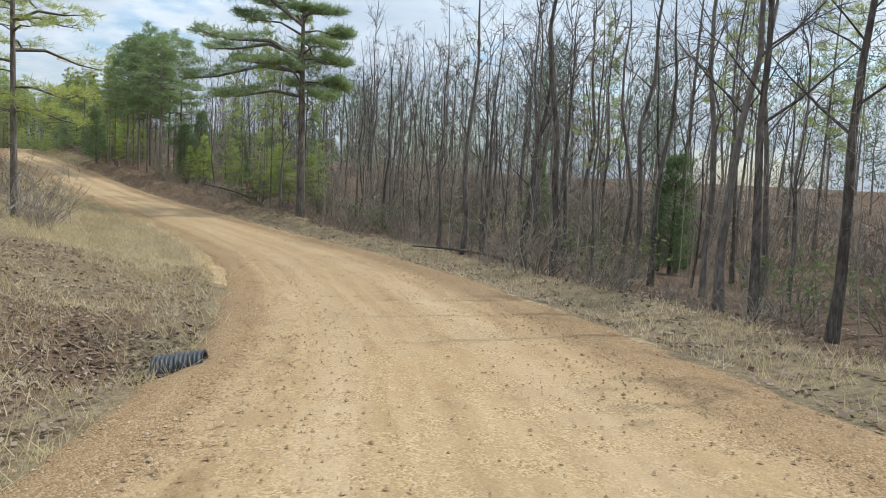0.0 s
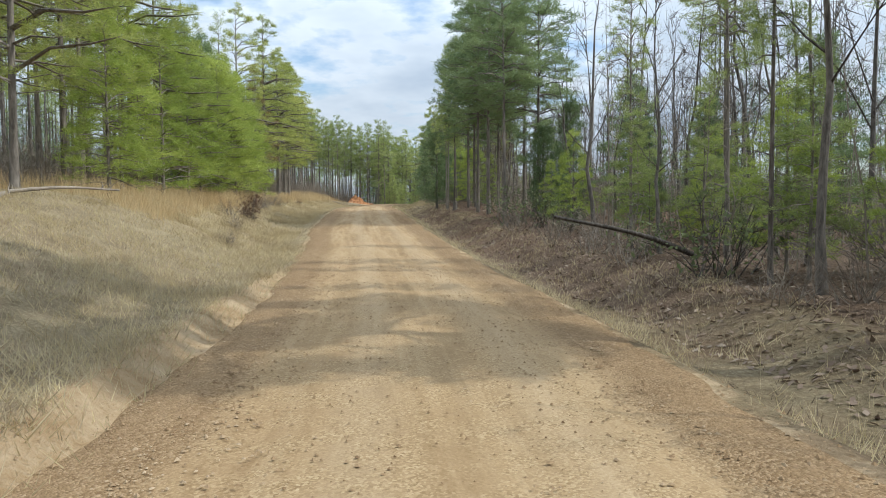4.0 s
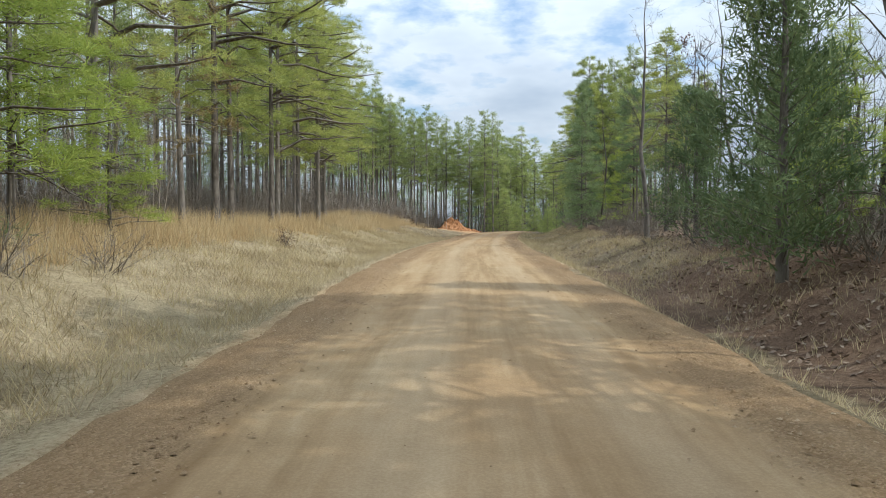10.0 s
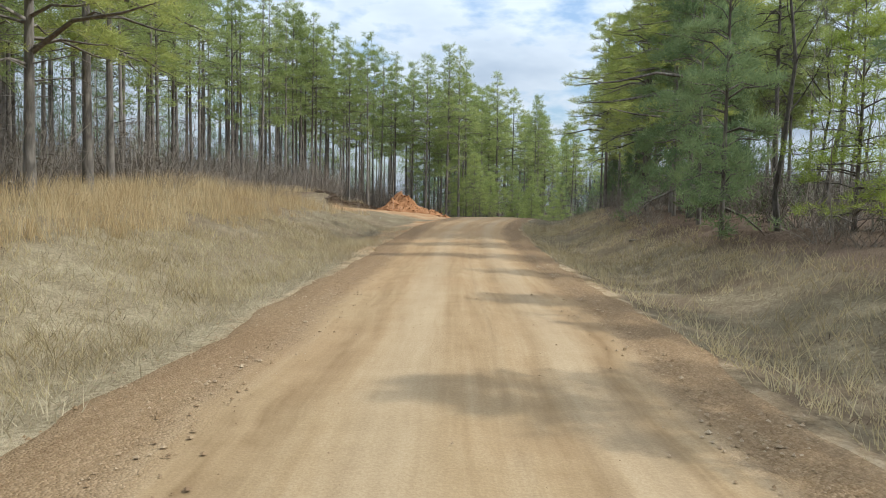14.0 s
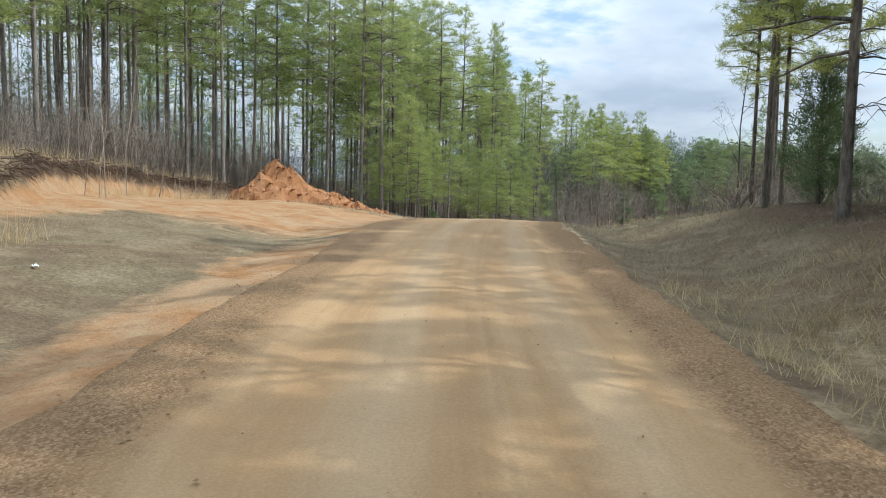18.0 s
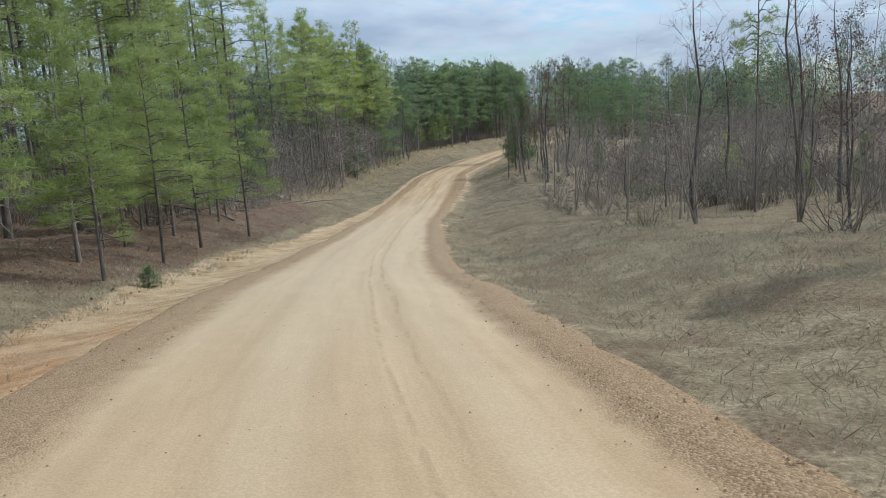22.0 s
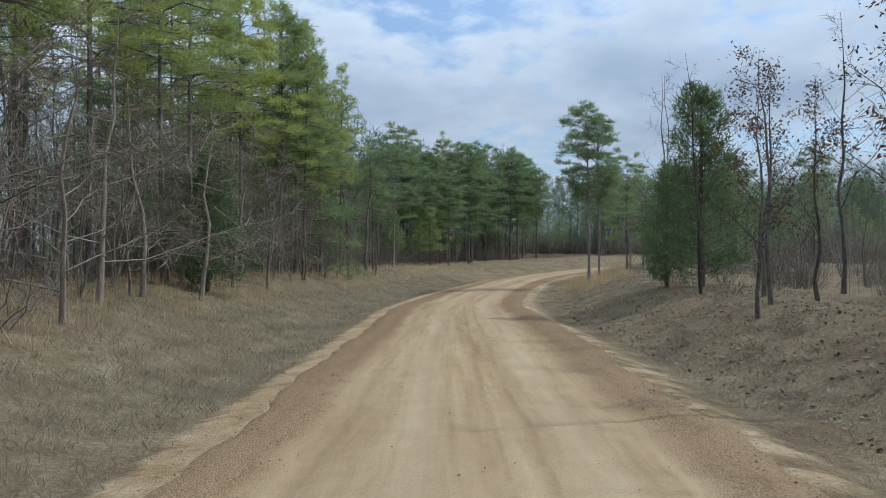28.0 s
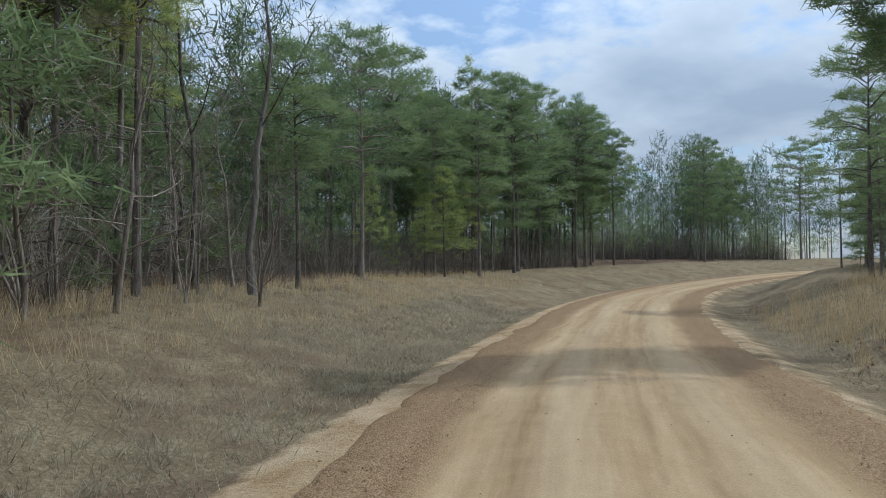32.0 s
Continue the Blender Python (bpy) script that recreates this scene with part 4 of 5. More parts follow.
def scatter(kd, n, s0, s1, d0, d1, h0, h1, gap=1.6, lean=0.0, wide=1.0):
    for _ in range(n):
        for _try in range(8):
            s, d = PR.uniform(s0, s1), PR.uniform(d0, d1)
            x, y, _z = place(s, d)
            if all((x - a) ** 2 + (y - b) ** 2 > gap * gap for a, b in TAKEN[-260:]):
                break
        else:
            continue
        plant(kd, s, d, PR.uniform(h0, h1), lean=lean * (1 if d < 0 else -1) * PR.random(), wide=wide * PR.uniform(0.85, 1.15))


def far_shapes():
    """Light versions for the depth of the woods: (verts, faces, material slot per face)."""
    out = {"pine": [], "full": [], "bare": [], "scrub": [], "sapling": []}
    for k in range(5):
        sh = Shape(200 + k)
        r = sh.rng
        sh.tube([(0, 0, -.5), (r.normal() * .15, r.normal() * .15, 8), (0, 0, 16.5)], [.15, .11, .01], 4)
        nw = len(sh.f)
        n = 90
        u = r.rand(n) ** 0.7
        lo = 0.42 + 0.05 * k
        a = r.rand(n) * 6.283
        rr = 2.2 * (1 - u) ** .8 * (0.45 + 0.55 * np.minimum(1, u / .2)) * (.35 + .65 * r.rand(n) ** .6)
        c = np.stack([np.cos(a) * rr, np.sin(a) * rr, 17 * (lo + (1 - lo) * u)], 1)
        for _ in range(7):
            t = r.normal(size=(n, 3))
            t /= np.linalg.norm(t, axis=1)[:, None]
            t[:, 2] = t[:, 2] * .7 + .4
            q = c + r.normal(scale=.16, size=c.shape)
            sh.blades(q, q + t * .5, np.full(n, .075))
        out["pine"].append((np.concatenate(sh.v), sh.f, nw))
    for k in range(5):
        sh = Shape(280 + k)
        r = sh.rng
        sh.tube([(0, 0, -.5), (0, 0, 14)], [.14, .01], 3)
        nw = len(sh.f)
        n = 130
        u = r.rand(n)
        a = r.rand(n) * 6.283
        lo = (.12, .22, .30, .18, .36)[k]
        rr = 2.9 * np.sqrt(np.clip(1 - u ** 1.8, 0, 1)) * (.55 + .45 * np.minimum(1, u / .3)) * (.35 + .65 * r.rand(n) ** .5)
        c = np.stack([np.cos(a) * rr, np.sin(a) * rr, 15 * (lo + (1 - lo) * u)], 1)
        for _ in range(6):
            t = r.normal(size=(n, 3))
            t /= np.linalg.norm(t, axis=1)[:, None]
            t[:, 2] += .5
            q = c + r.normal(scale=.24, size=c.shape)
            sh.blades(q, q + t * .55, np.full(n, .085))
        out["full"].append((np.concatenate(sh.v), sh.f, nw))
    for k in range(4):
        sh = Shape(220 + k)
        r = sh.rng
        zs = np.linspace(-.3, 11.5, 6)
        ax = np.stack([np.cumsum(r.normal(scale=.14, size=6)), np.cumsum(r.normal(scale=.14, size=6)), zs], 1)
        sh.tube(ax, .10 * np.clip(1 - zs / 11.5, .05, 1), 4)
        for i in range(13):
            u = .2 + .78 * r.rand()
            p = np.array([np.interp(u * 11.5, zs, ax[:, m]) for m in range(3)])
            a = r.rand() * 6.28
            e = p + np.array([math.cos(a), math.sin(a), .9 + r.rand()]) * (1.7 * (1.1 - u) + .4)
            sh.tube([p, (p + e) / 2 + r.normal(scale=.12, size=3), e], [.03, .02, .006], 3)
            for _ in range(2):
                m = p + (e - p) * (.3 + .6 * r.rand())
                sh.blades(np.repeat(m[None], 4, 0), m + r.normal(scale=.5, size=(4, 3)) + np.array([0, 0, .35]), np.full(4, .03))
        out["bare"].append((np.concatenate(sh.v), sh.f, len(sh.f)))
    for k in range(4):
        sh = Shape(240 + k)
        r = sh.rng
        m = 60
        b0 = np.stack([r.normal(scale=.5, size=m), r.normal(scale=.5, size=m), np.full(m, -.1)], 1)
        t0 = b0 * 1.9 + np.stack([r.normal(scale=.35, size=m), r.normal(scale=.35, size=m), 1.3 + 1.9 * r.rand(m)], 1)
        sh.blades(b0, t0, np.full(m, .035))
        for _ in range(4):
            q = b0 + (t0 - b0) * (.3 + .6 * r.rand(m))[:, None]
            sh.blades(q, q + r.normal(scale=.42, size=(m, 3)) + np.array([0, 0, .3]), np.full(m, .02))
        out["scrub"].append((np.concatenate(sh.v), sh.f, len(sh.f)))
    for k in range(4):
        sh = Shape(260 + k)
        r = sh.rng
        h = 3.5 + 1.2 * k
        zs = np.linspace(-.1, h, 5)
        ax = np.stack([np.cumsum(r.normal(scale=.10, size=5)), np.cumsum(r.normal(scale=.10, size=5)), zs], 1)
        sh.tube(ax, .022 * np.clip(1 - zs / h, .1, 1), 3)
        m = 26
        u = .25 + .72 * r.rand(m)
        p = np.stack([np.interp(u * h, zs, ax[:, j]) for j in range(3)], 1)
        e = p + np.stack([r.normal(size=m), r.normal(size=m), .5 + .6 * r.rand(m)], 1) * (.55 * (1.2 - u))[:, None]
        sh.blades(p, e, np.full(m, .016))
        q = p + (e - p) * .6
        sh.blades(q, q + r.normal(scale=.22, size=q.shape) + np.array([0, 0, .1]), np.full(m, .010))
        out["sapling"].append((np.concatenate(sh.v), sh.f, len(sh.f)))
    return out


FAR = far_shapes()


def joined(name, shape, spots, mats, label, category):
    """Many far trees that nobody could count, in one mesh. spots: x, y, z, height factor."""
    r = np.random.RandomState(len(spots))
    vs, fs, mi, n = [], [], [], 0
    for x, y, z, k in spots:
        v, f, nw = FAR[shape][r.randint(len(FAR[shape]))]
        a = r.rand() * 6.283
        w = k * (0.85 + 0.3 * r.rand())
        c, s_ = math.cos(a) * w, math.sin(a) * w
        q = np.empty_like(v)
        q[:, 0], q[:, 1], q[:, 2] = v[:, 0] * c - v[:, 1] * s_ + x, v[:, 0] * s_ + v[:, 1] * c + y, v[:, 2] * k + z
        vs.append(q)
        fs.extend([tuple(i + n for i in g) for g in f])
        mi.extend([0] * nw + [1] * (len(f) - nw))
        n += len(v)
    me = mesh_of(name, np.concatenate(vs), fs)
    for m in mats:
        me.materials.append(m)
    me.polygons.foreach_set("material_index", mi)
    return tagged(new(name, me), label, category, kind="stuff")


def spots_in(n, s0, s1, d0, d1, k0, k1, seed):
    r = np.random.RandomState(seed)
    s, d = r.uniform(s0, s1, n), d0 + (d1 - d0) * r.rand(n)
    x, y, z = place(s, d)
    return np.stack([x, y, z - .1, r.uniform(k0, k1, n)], 1)


def far_ring(n, reach0, reach1, seed):
    """Spots all round the road line, between two distances from it."""
    r = np.random.RandomState(seed)
    got = []
    line = RQ[::6]
    while len(got) < n:
        x, y = r.uniform(-220, 330), r.uniform(-230, 430)
        r2 = ((line[:, 0] - x) ** 2 + (line[:, 1] - y) ** 2)
        i = r2.argmin()
        dist = math.sqrt(r2[i])
        t = RT[i * 6]
        side = t[1] * (x - line[i, 0]) - t[0] * (y - line[i, 1])
        s = RS[i * 6]
        lo = reach0 + (75 if side > 0 and 165 < s < 330 else 0)
        if s > 15 and lo < dist < reach1 + (60 if lo > reach0 else 0) and r.rand() < 1.2 - 0.7 * (dist - lo) / (reach1 - reach0):
            got.append((x, y, line[i, 2] + (profile(s, math.copysign(min(dist, 50), side)) if dist < 52 else 0.8), r.uniform(.85, 1.2) * (.52 if lo > reach0 else 1)))
    return np.array(got, float)
# ---- trees: where they stand ----
# the big pine by the curve and the trunks along the right bank
plant("old_pine", 46.0, 7.00, 16.5, 0)
for s, d, h, v in ((52, 7.4, 11, 2), (56, 8.5, 12, 1), (58, 9.5, 13, 3), (64, 9.0, 11, 2), (49, 8.4, 12, 3)):
    plant("near_pine", s, d, h, v, wide=0.62)
for s, d, h, v in ((79, 7.4, 13.0, 0), (83.5, 7.3, 14.0, 3), (86.5, 7.1, 13.5, 0), (90.5, 9.2, 13.5, 1), (93, 7.4, 12.5, 3), (98.5, 8.6, 13.5, 1), (81, 9.8, 13, 2), (87.5, 10.4, 14, 3)):
    plant("round_pine", s, d, h, v, wide=0.95)
scatter("bare_tree", 8, -4, 12, 8.5, 14, 8, 12, 1.1, wide=0.65)
scatter("bare_tree", 27, 12, 38, 7.0, 14, 8, 14, 1.3, wide=0.9)
scatter("bare_tree", 8, 38, 50, 9.5, 15, 8, 12, 1.4)
scatter("bare_tree", 40, 0, 75, 13, 30, 9, 15, 1.5)
scatter("near_pine", 5, 12, 44, 12, 24, 11, 14, 3, wide=0.7)
scatter("brush", 36, -4, 50, 6.4, 14, 1.4, 3.0, 0.9)
scatter("green_shrub", 18, 12, 50, 8.5, 15, 1.4, 2.4, 1.2)
scatter("cedar_tree", 3, 18, 44, 10, 15, 4, 6, 1.5)
# mixed evergreens and brush past the big pine
scatter("bare_tree", 16, 48, 82, 7, 16, 6, 11, 1.4)
scatter("cedar_tree", 4, 51, 80, 9.0, 15, 4, 6.5, 1.6)
scatter("young_pine", 9, 50, 80, 7.4, 11, 3.0, 5.5, 1.6)
scatter("full_pine", 2, 62, 82, 11, 16, 6, 8, 2)
scatter("green_shrub", 9, 50, 82, 6.8, 11, 1.2, 2.4, 1.0)
scatter("brush", 22, 48, 80, 6.2, 12, 1.2, 2.6, 0.9)
scatter("bare_tree", 20, 78, 135, 10, 28, 6, 10, 1.6)
scatter("oak_tree", 4, 88, 104, 9, 15, 7, 10, 1.6)
scatter("brush", 16, 84, 118, 7.6, 13, 1.2, 2.6, 0.9)
scatter("green_shrub", 9, 84, 118, 7.8, 13, 1.0, 2.4, 1.0)
scatter("small_bare_tree", 6, 84, 112, 8.5, 14, 3, 5, 1.2)
plant("cedar_tree", 103.4, 6.0, 6.8, 0, wide=1.05)
for s, d, v in ((95.9, 6.7, 1), (96.9, 6.3, 3), (98.0, 6.3, 0), (91.0, 7.6, 2), (100.5, 7.4, 4)):
    plant("near_pine", s, d, 13.0, v, wide=0.6)
for s, d, h, v in ((99.5, 8.4, 4.5, 0), (101.5, 9.2, 5.5, 2), (95, 9.4, 4.0, 1), (106, 8.4, 5.0, 3)):
    plant("young_pine", s, d, h, v, wide=1.0)
plant("cedar_tree", 107.5, 8.6, 4.5, 1, wide=1.1)
plant("full_pine", 109, 8.6, 6.0, 0)
plant("full_pine", 113, 10.0, 6.0, 1)
plant("bare_tree", 107, 10, 13, 2)
plant("cedar_tree", 117, 8.4, 5.5, 0, wide=1.2)
plant("young_pine", 139.5, 9.4, 6.0, 0)
plant("tall_pine", 126, 9.3, 9.8, 1, wide=1.0)
plant("tall_pine", 129.5, 10.2, 8.5, 0, wide=1.0)
plant("bare_tree", 122, 7.6, 11, 4)
for s, d, h, v in ((141.4, 6.9, 10.0, 1), (146, 7.7, 11.0, 0), (151, 8.2, 11.5, 1), (155, 9.4, 12.0, 0)):
    plant("full_pine", s, d, h, v, wide=0.62)
for s, d, h, v in ((132, 9.0, 8.0, 1), (136.5, 9.6, 8.5, 2)):
    plant("round_pine", s, d, h, v, wide=0.8)
scatter("oak_tree", 3, 126, 150, 10, 15, 8, 11, 1.6)
scatter("bare_tree", 16, 110, 146, 7.5, 15, 7, 11, 1.4)
for s, d, h, v in ((149.5, 8.4, 13, 0), (153.0, 8.6, 14, 1)):
    plant("edge_pine", s, d, h, v, wide=1.05)
scatter("cedar_tree", 3, 152, 162, 9, 12, 4.5, 6, 1.6)
scatter("brush", 10, 150, 174, 8.0, 13, 1.6, 3.0, 1.2)
scatter("tall_pine", 7, 161, 184, 15, 22, 12, 15, 2.0)
for s, d, h, v in ((151, 12.0, 14, 0), (154, 9.8, 13.5, 1), (156.5, 11.0, 14, 0), (159, 12.0, 14, 1), (162, 12.6, 13, 0)):
    plant("tall_pine", s, d, h, v, wide=0.9)
for s, d, h, v in ((157.5, 8.4, 12.5, 1), (161, 8.8, 13, 2), (165, 9.6, 12, 0)):
    plant("edge_pine", s, d, h, v)
scatter("brush", 34, 100, 168, 6.8, 14, 1.0, 2.2, 1.0)
scatter("green_shrub", 3, 140, 158, 8, 11, 1.0, 1.8, 1.0)
for s, d, h, v in ((168.5, 10.4, 13, 0), (171, 8.4, 12, 1), (173.5, 9.6, 13, 0), (176, 10.6, 13, 1), (178, 8.4, 11.5, 0), (180.5, 10.8, 12, 1), (175, 12.4, 13.5, 0)):
    plant("tall_pine", s, d, h, v, wide=0.8)
for s, d, h, v in ((170, 9.4, 4.5, 2), (174.5, 8.2, 3.5, 0), (179, 9.8, 3.0, 1)):
    plant("cedar_tree", s, d, h, v, wide=1.2)
plant("edge_pine", 171.5, 7.6, 12.5, 1, wide=1.1)
for s, d, h, v in ((176, 7.4, 12, 1), (177.4, 7.9, 12.5, 2), (179, 8.7, 13, 3), (181, 8.3, 12, 0), (183, 9.4, 12.5, 4), (185.5, 10.0, 12, 1)):
    plant("near_pine", s, d, h, v, wide=0.75)
for s, d, h, v in ((166, 13.5, 12, 0), (169, 15, 13, 1), (171, 18.2, 12, 2), (173, 16.5, 13, 3), (164, 13, 13, 3), (167, 17, 13, 4), (172, 20, 14, 0)):
    plant("near_pine", s, d, h, v, wide=0.85)
scatter("brush", 14, 160, 184, 7.4, 12, 1.4, 2.4, 0.9)
# open scrub on the right after the crest
plant("bare_tree", 193.4, 9.8, 12.5, 0, wide=0.6)
plant("round_pine", 200, 9.4, 4.9, 0, wide=0.75)
plant("bare_tree", 205, 13.0, 8.0, 3, wide=0.7)
plant("bare_tree", 211, 12.5, 8.0, 5, wide=0.7)
plant("near_pine", 214, 12.5, 10.0, 3, wide=0.5)
scatter("bare_tree", 10, 200, 256, 11, 26, 6, 10, 2)
scatter("small_bare_tree", 16, 200, 250, 8.5, 20, 3.5, 6.0, 1.5)
scatter("small_bare_tree", 14, 236, 262, 9.5, 26, 2.5, 5, 1.5)
scatter("brush", 16, 200, 240, 7.5, 16, 0.9, 2.0, 1.0)
scatter("spreading_bare_tree", 22, 200, 246, 8.5, 22, 3.0, 6.0, 1.6)
scatter("oak_tree", 4, 203, 232, 8.5, 13, 3.0, 5.0, 2)
scatter("brush", 34, 186, 300, 9, 24, 0.8, 1.8, 1.2)
scatter("cedar_tree", 4, 200, 262, 12, 24, 2.0, 4.5, 2)
scatter("green_shrub", 5, 196, 262, 9, 18, 1.0, 1.8, 1.5)
scatter("oak_tree", 5, 214, 250, 10, 20, 6, 8, 2)
plant("cedar_tree", 273.6, 9.4, 7.6, 0, wide=1.1)
plant("cedar_tree", 276.0, 8.6, 5.0, 1, wide=1.1)
plant("bare_tree", 256, 8.8, 9.0, 4, lean=-0.1, wide=0.8)
for s, d, h in ((263.5, 7.6, 6.2), (265.5, 8.8, 7.2), (268.5, 9.8, 7.4), (266.5, 10.6, 6.4)):
    plant("oak_tree", s, d, h)
plant("bare_tree", 271, 8.6, 8.5, 2, wide=0.8)
for s, d, h in ((262, 11.0, 10.5), (265, 12.5, 11.0), (258, 10.5, 9.5), (260, 13.0, 10.5), (282, 11.5, 6)):
    plant("oak_tree", s, d, h)
for s, d, h in ((254, 10.5, 10), (284, 9.5, 10.5), (288, 10.5, 11), (272, 14, 10)):
    plant("bare_tree", s, d, h)
plant("round_pine", 298.4, 6.6, 12.4, 0, wide=0.95)
plant("round_pine", 299.2, 7.3, 11.0, 3, wide=0.75)
scatter("small_bare_tree", 14, 262, 330, 9, 22, 3, 6, 1.5)
scatter("round_pine", 18, 312, 352, 8.5, 26, 7, 10, 2.0)
scatter("full_pine", 5, 310, 345, 9, 20, 6, 9, 2.4)
scatter("round_pine", 12, 303, 326, -22, -9.5, 8.0, 11.0, 2.0)
scatter("round_pine", 18, 326, 354, -26, -10.5, 12.5, 16, 2.0)
# left side
scatter("brush", 26, 12, 40, -13, -6.5, 1.0, 2.4, 0.8)
scatter("small_bare_tree", 6, 18, 40, -14, -8, 3, 5, 1.2)
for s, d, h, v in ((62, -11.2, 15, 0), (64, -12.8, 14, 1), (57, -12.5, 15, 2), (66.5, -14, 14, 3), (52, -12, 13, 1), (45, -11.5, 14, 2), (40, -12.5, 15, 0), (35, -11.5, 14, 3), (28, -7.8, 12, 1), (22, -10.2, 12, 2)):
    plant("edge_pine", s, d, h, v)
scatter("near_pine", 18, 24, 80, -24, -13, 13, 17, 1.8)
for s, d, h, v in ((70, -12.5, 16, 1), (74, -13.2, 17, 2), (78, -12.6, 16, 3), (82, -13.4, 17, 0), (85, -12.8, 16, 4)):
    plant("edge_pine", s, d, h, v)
for s, d, h, v in ((68, -10.2, 7.0, 1), (73, -11.2, 8.5, 2), (77, -10.4, 8.5, 0), (80.5, -11.2, 9.0, 2), (84.8, -10.8, 9.0, 3)):
    plant("young_pine", s, d, h, v, wide=1.1)
for s, d, h, v in ((87, -10.6, 7.5, 0), (90, -10.0, 9.0, 1), (93, -10.4, 9.5, 2), (95.5, -11.2, 10, 3), (98, -10.2, 9.5, 0), (100.5, -11.0, 10, 1), (103, -10.4, 9.0, 2), (106, -11.2, 8.0, 3), (109, -10.2, 5.5, 0), (97, -12.6, 10.5, 2), (91, -12.2, 10, 3)):
    plant("young_pine", s, d, h, v, wide=1.1)
plant("full_pine", 94, -13.5, 12.5, 0)
plant("full_pine", 102, -13.5, 13, 1)
plant("rusty_pine", 117, -11.2, 13)
scatter("small_bare_tree", 7, 110, 116, -13, -10.4, 4, 7, 0.8)
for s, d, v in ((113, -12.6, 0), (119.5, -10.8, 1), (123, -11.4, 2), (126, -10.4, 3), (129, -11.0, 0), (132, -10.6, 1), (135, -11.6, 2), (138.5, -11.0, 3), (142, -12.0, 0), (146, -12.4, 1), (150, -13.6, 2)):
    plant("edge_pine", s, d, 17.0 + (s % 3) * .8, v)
scatter("mid_pine", 34, 66, 152, -22, -13.5, 14, 17, 1.9)
scatter("brush", 12, 148, 163, -16, -8.5, 0.8, 1.6, 1.0)
scatter("mid_pine", 10, 150, 166, -22, -16, 14, 17, 1.7)
scatter("mid_pine", 40, 152, 230, -27, -22.5, 18, 21, 1.5)
scatter("mid_pine", 34, 204, 250, -21, -12, 18, 20.5, 1.5)
scatter("mid_pine", 18, 190, 214, -31, -20.5, 16.5, 19.5, 1.7)
for s, d, h in ((201, -8.0, 5.0), (203, -9.5, 7.0), (205, -7.2, 6.0), (208, -6.0, 5.0), (211, -7.8, 6.5), (213, -6.2, 5.5), (217, -6.2, 6.0), (219.5, -8.0, 7.0), (223, -6.0, 6.5), (226, -8.2, 6.0)):
    plant("slim_pine", s, d, h * 1.1, wide=1.1)
scatter("slim_pine", 22, 203, 230, -15, -8, 4, 9.0, 1.3, wide=1.0)
scatter("slim_pine", 8, 214, 228, -24, -14, 5, 8.5, 1.5)
scatter("brush", 30, 222, 262, -13, -8, 1.2, 3.0, 1.0)
scatter("small_bare_tree", 22, 226, 270, -14, -9, 4, 7.5, 1.2)
scatter("mid_pine", 19, 240, 290, -20, -11.5, 15.5, 18.5, 1.8)
scatter("full_pine", 4, 250, 296, -18, -12.5, 8, 12, 2.2)
scatter("small_bare_tree", 6, 262, 284, -12, -8.8, 4, 7, 1.0)
scatter("spreading_bare_tree", 13, 250, 280, -11.5, -7.6, 4.5, 8.0, 1.4)
scatter("spreading_bare_tree", 12, 280, 302, -13, -9.0, 4, 8.0, 1.4)
for s, d, h in ((252, -9.2, 6), (256, -8.2, 7.5), (259, -9.2, 7), (262, -8.4, 7.5), (265.5, -8.8, 7), (269, -9.0, 6)):
    plant("spreading_bare_tree", s, d, h, wide=1.2)
plant("cedar_tree", 269.8, -8.4, 4.6, 1, wide=1.5)
plant("cedar_tree", 276, -11.0, 6.5, 1, wide=1.3)
plant("cedar_tree", 279, -12.5, 6.0, 2, wide=1.2)
plant("cedar_tree", 246, -12.0, 5, 0)
for s, d, h, v in ((262, -11.0, 15, 0), (268, -11.5, 15, 1), (273, -10.2, 14, 2), (281, -11.2, 15, 3), (285, -10.6, 15, 0)):
    plant("tall_pine", s, d, h, v, wide=1.1)
for s, d, h, v in ((283, -12.6, 14, 0), (288, -10.8, 15, 1), (291, -12.2, 14.5, 2), (294, -11.6, 13.5, 3), (297.5, -13.4, 12, 0), (301, -14.4, 11, 1)):
    plant("full_pine" if v == 1 else "tall_pine", s, d, h, v)
for s, d, h, v in ((286, -9.6, 14.5, 0), (290.4, -10.1, 15.0, 1), (295, -10.3, 14.5, 2), (295.8, -11.4, 13.5, 3), (269.4, -9.7, 14.5, 4)):
    plant("near_pine", s, d, h, v, wide=0.85)
scatter("slim_pine", 10, 284, 325, -14, -10.2, 3, 6.0, 1.6)
scatter("slim_pine", 6, 204, 246, 11, 22, 2.0, 3.6, 2.5)
scatter("bare_tree", 9, 282, 302, -14, -9, 8, 13, 1.4)
scatter("small_bare_tree", 9, 280, 300, -11, -8.4, 3, 6, 1.2)
scatter("round_pine", 22, 330, 388, -30, -11, 11, 15, 2.2)
scatter("round_pine", 14, 340, 390, 8.5, 26, 7.5, 10.5, 2.4)
scatter("mid_pine", 14, 296, 345, -26, -12, 13, 16, 1.8)
# low growth along the verges
scatter("brush", 22, 222, 262, 6.6, 11, 0.5, 1.2, 0.9)
scatter("brush", 18, 14, 46, 6.4, 9.5, 0.8, 1.8, 0.9)
scatter("small_bare_tree", 9, 14, 46, 7.2, 12, 3, 5.5, 1.2)
scatter("slim_pine", 6, 50, 66, 7.4, 11, 3, 5, 1.5)
scatter("brush", 10, 128, 142, 7.2, 10.5, 0.9, 1.9, 0.9)
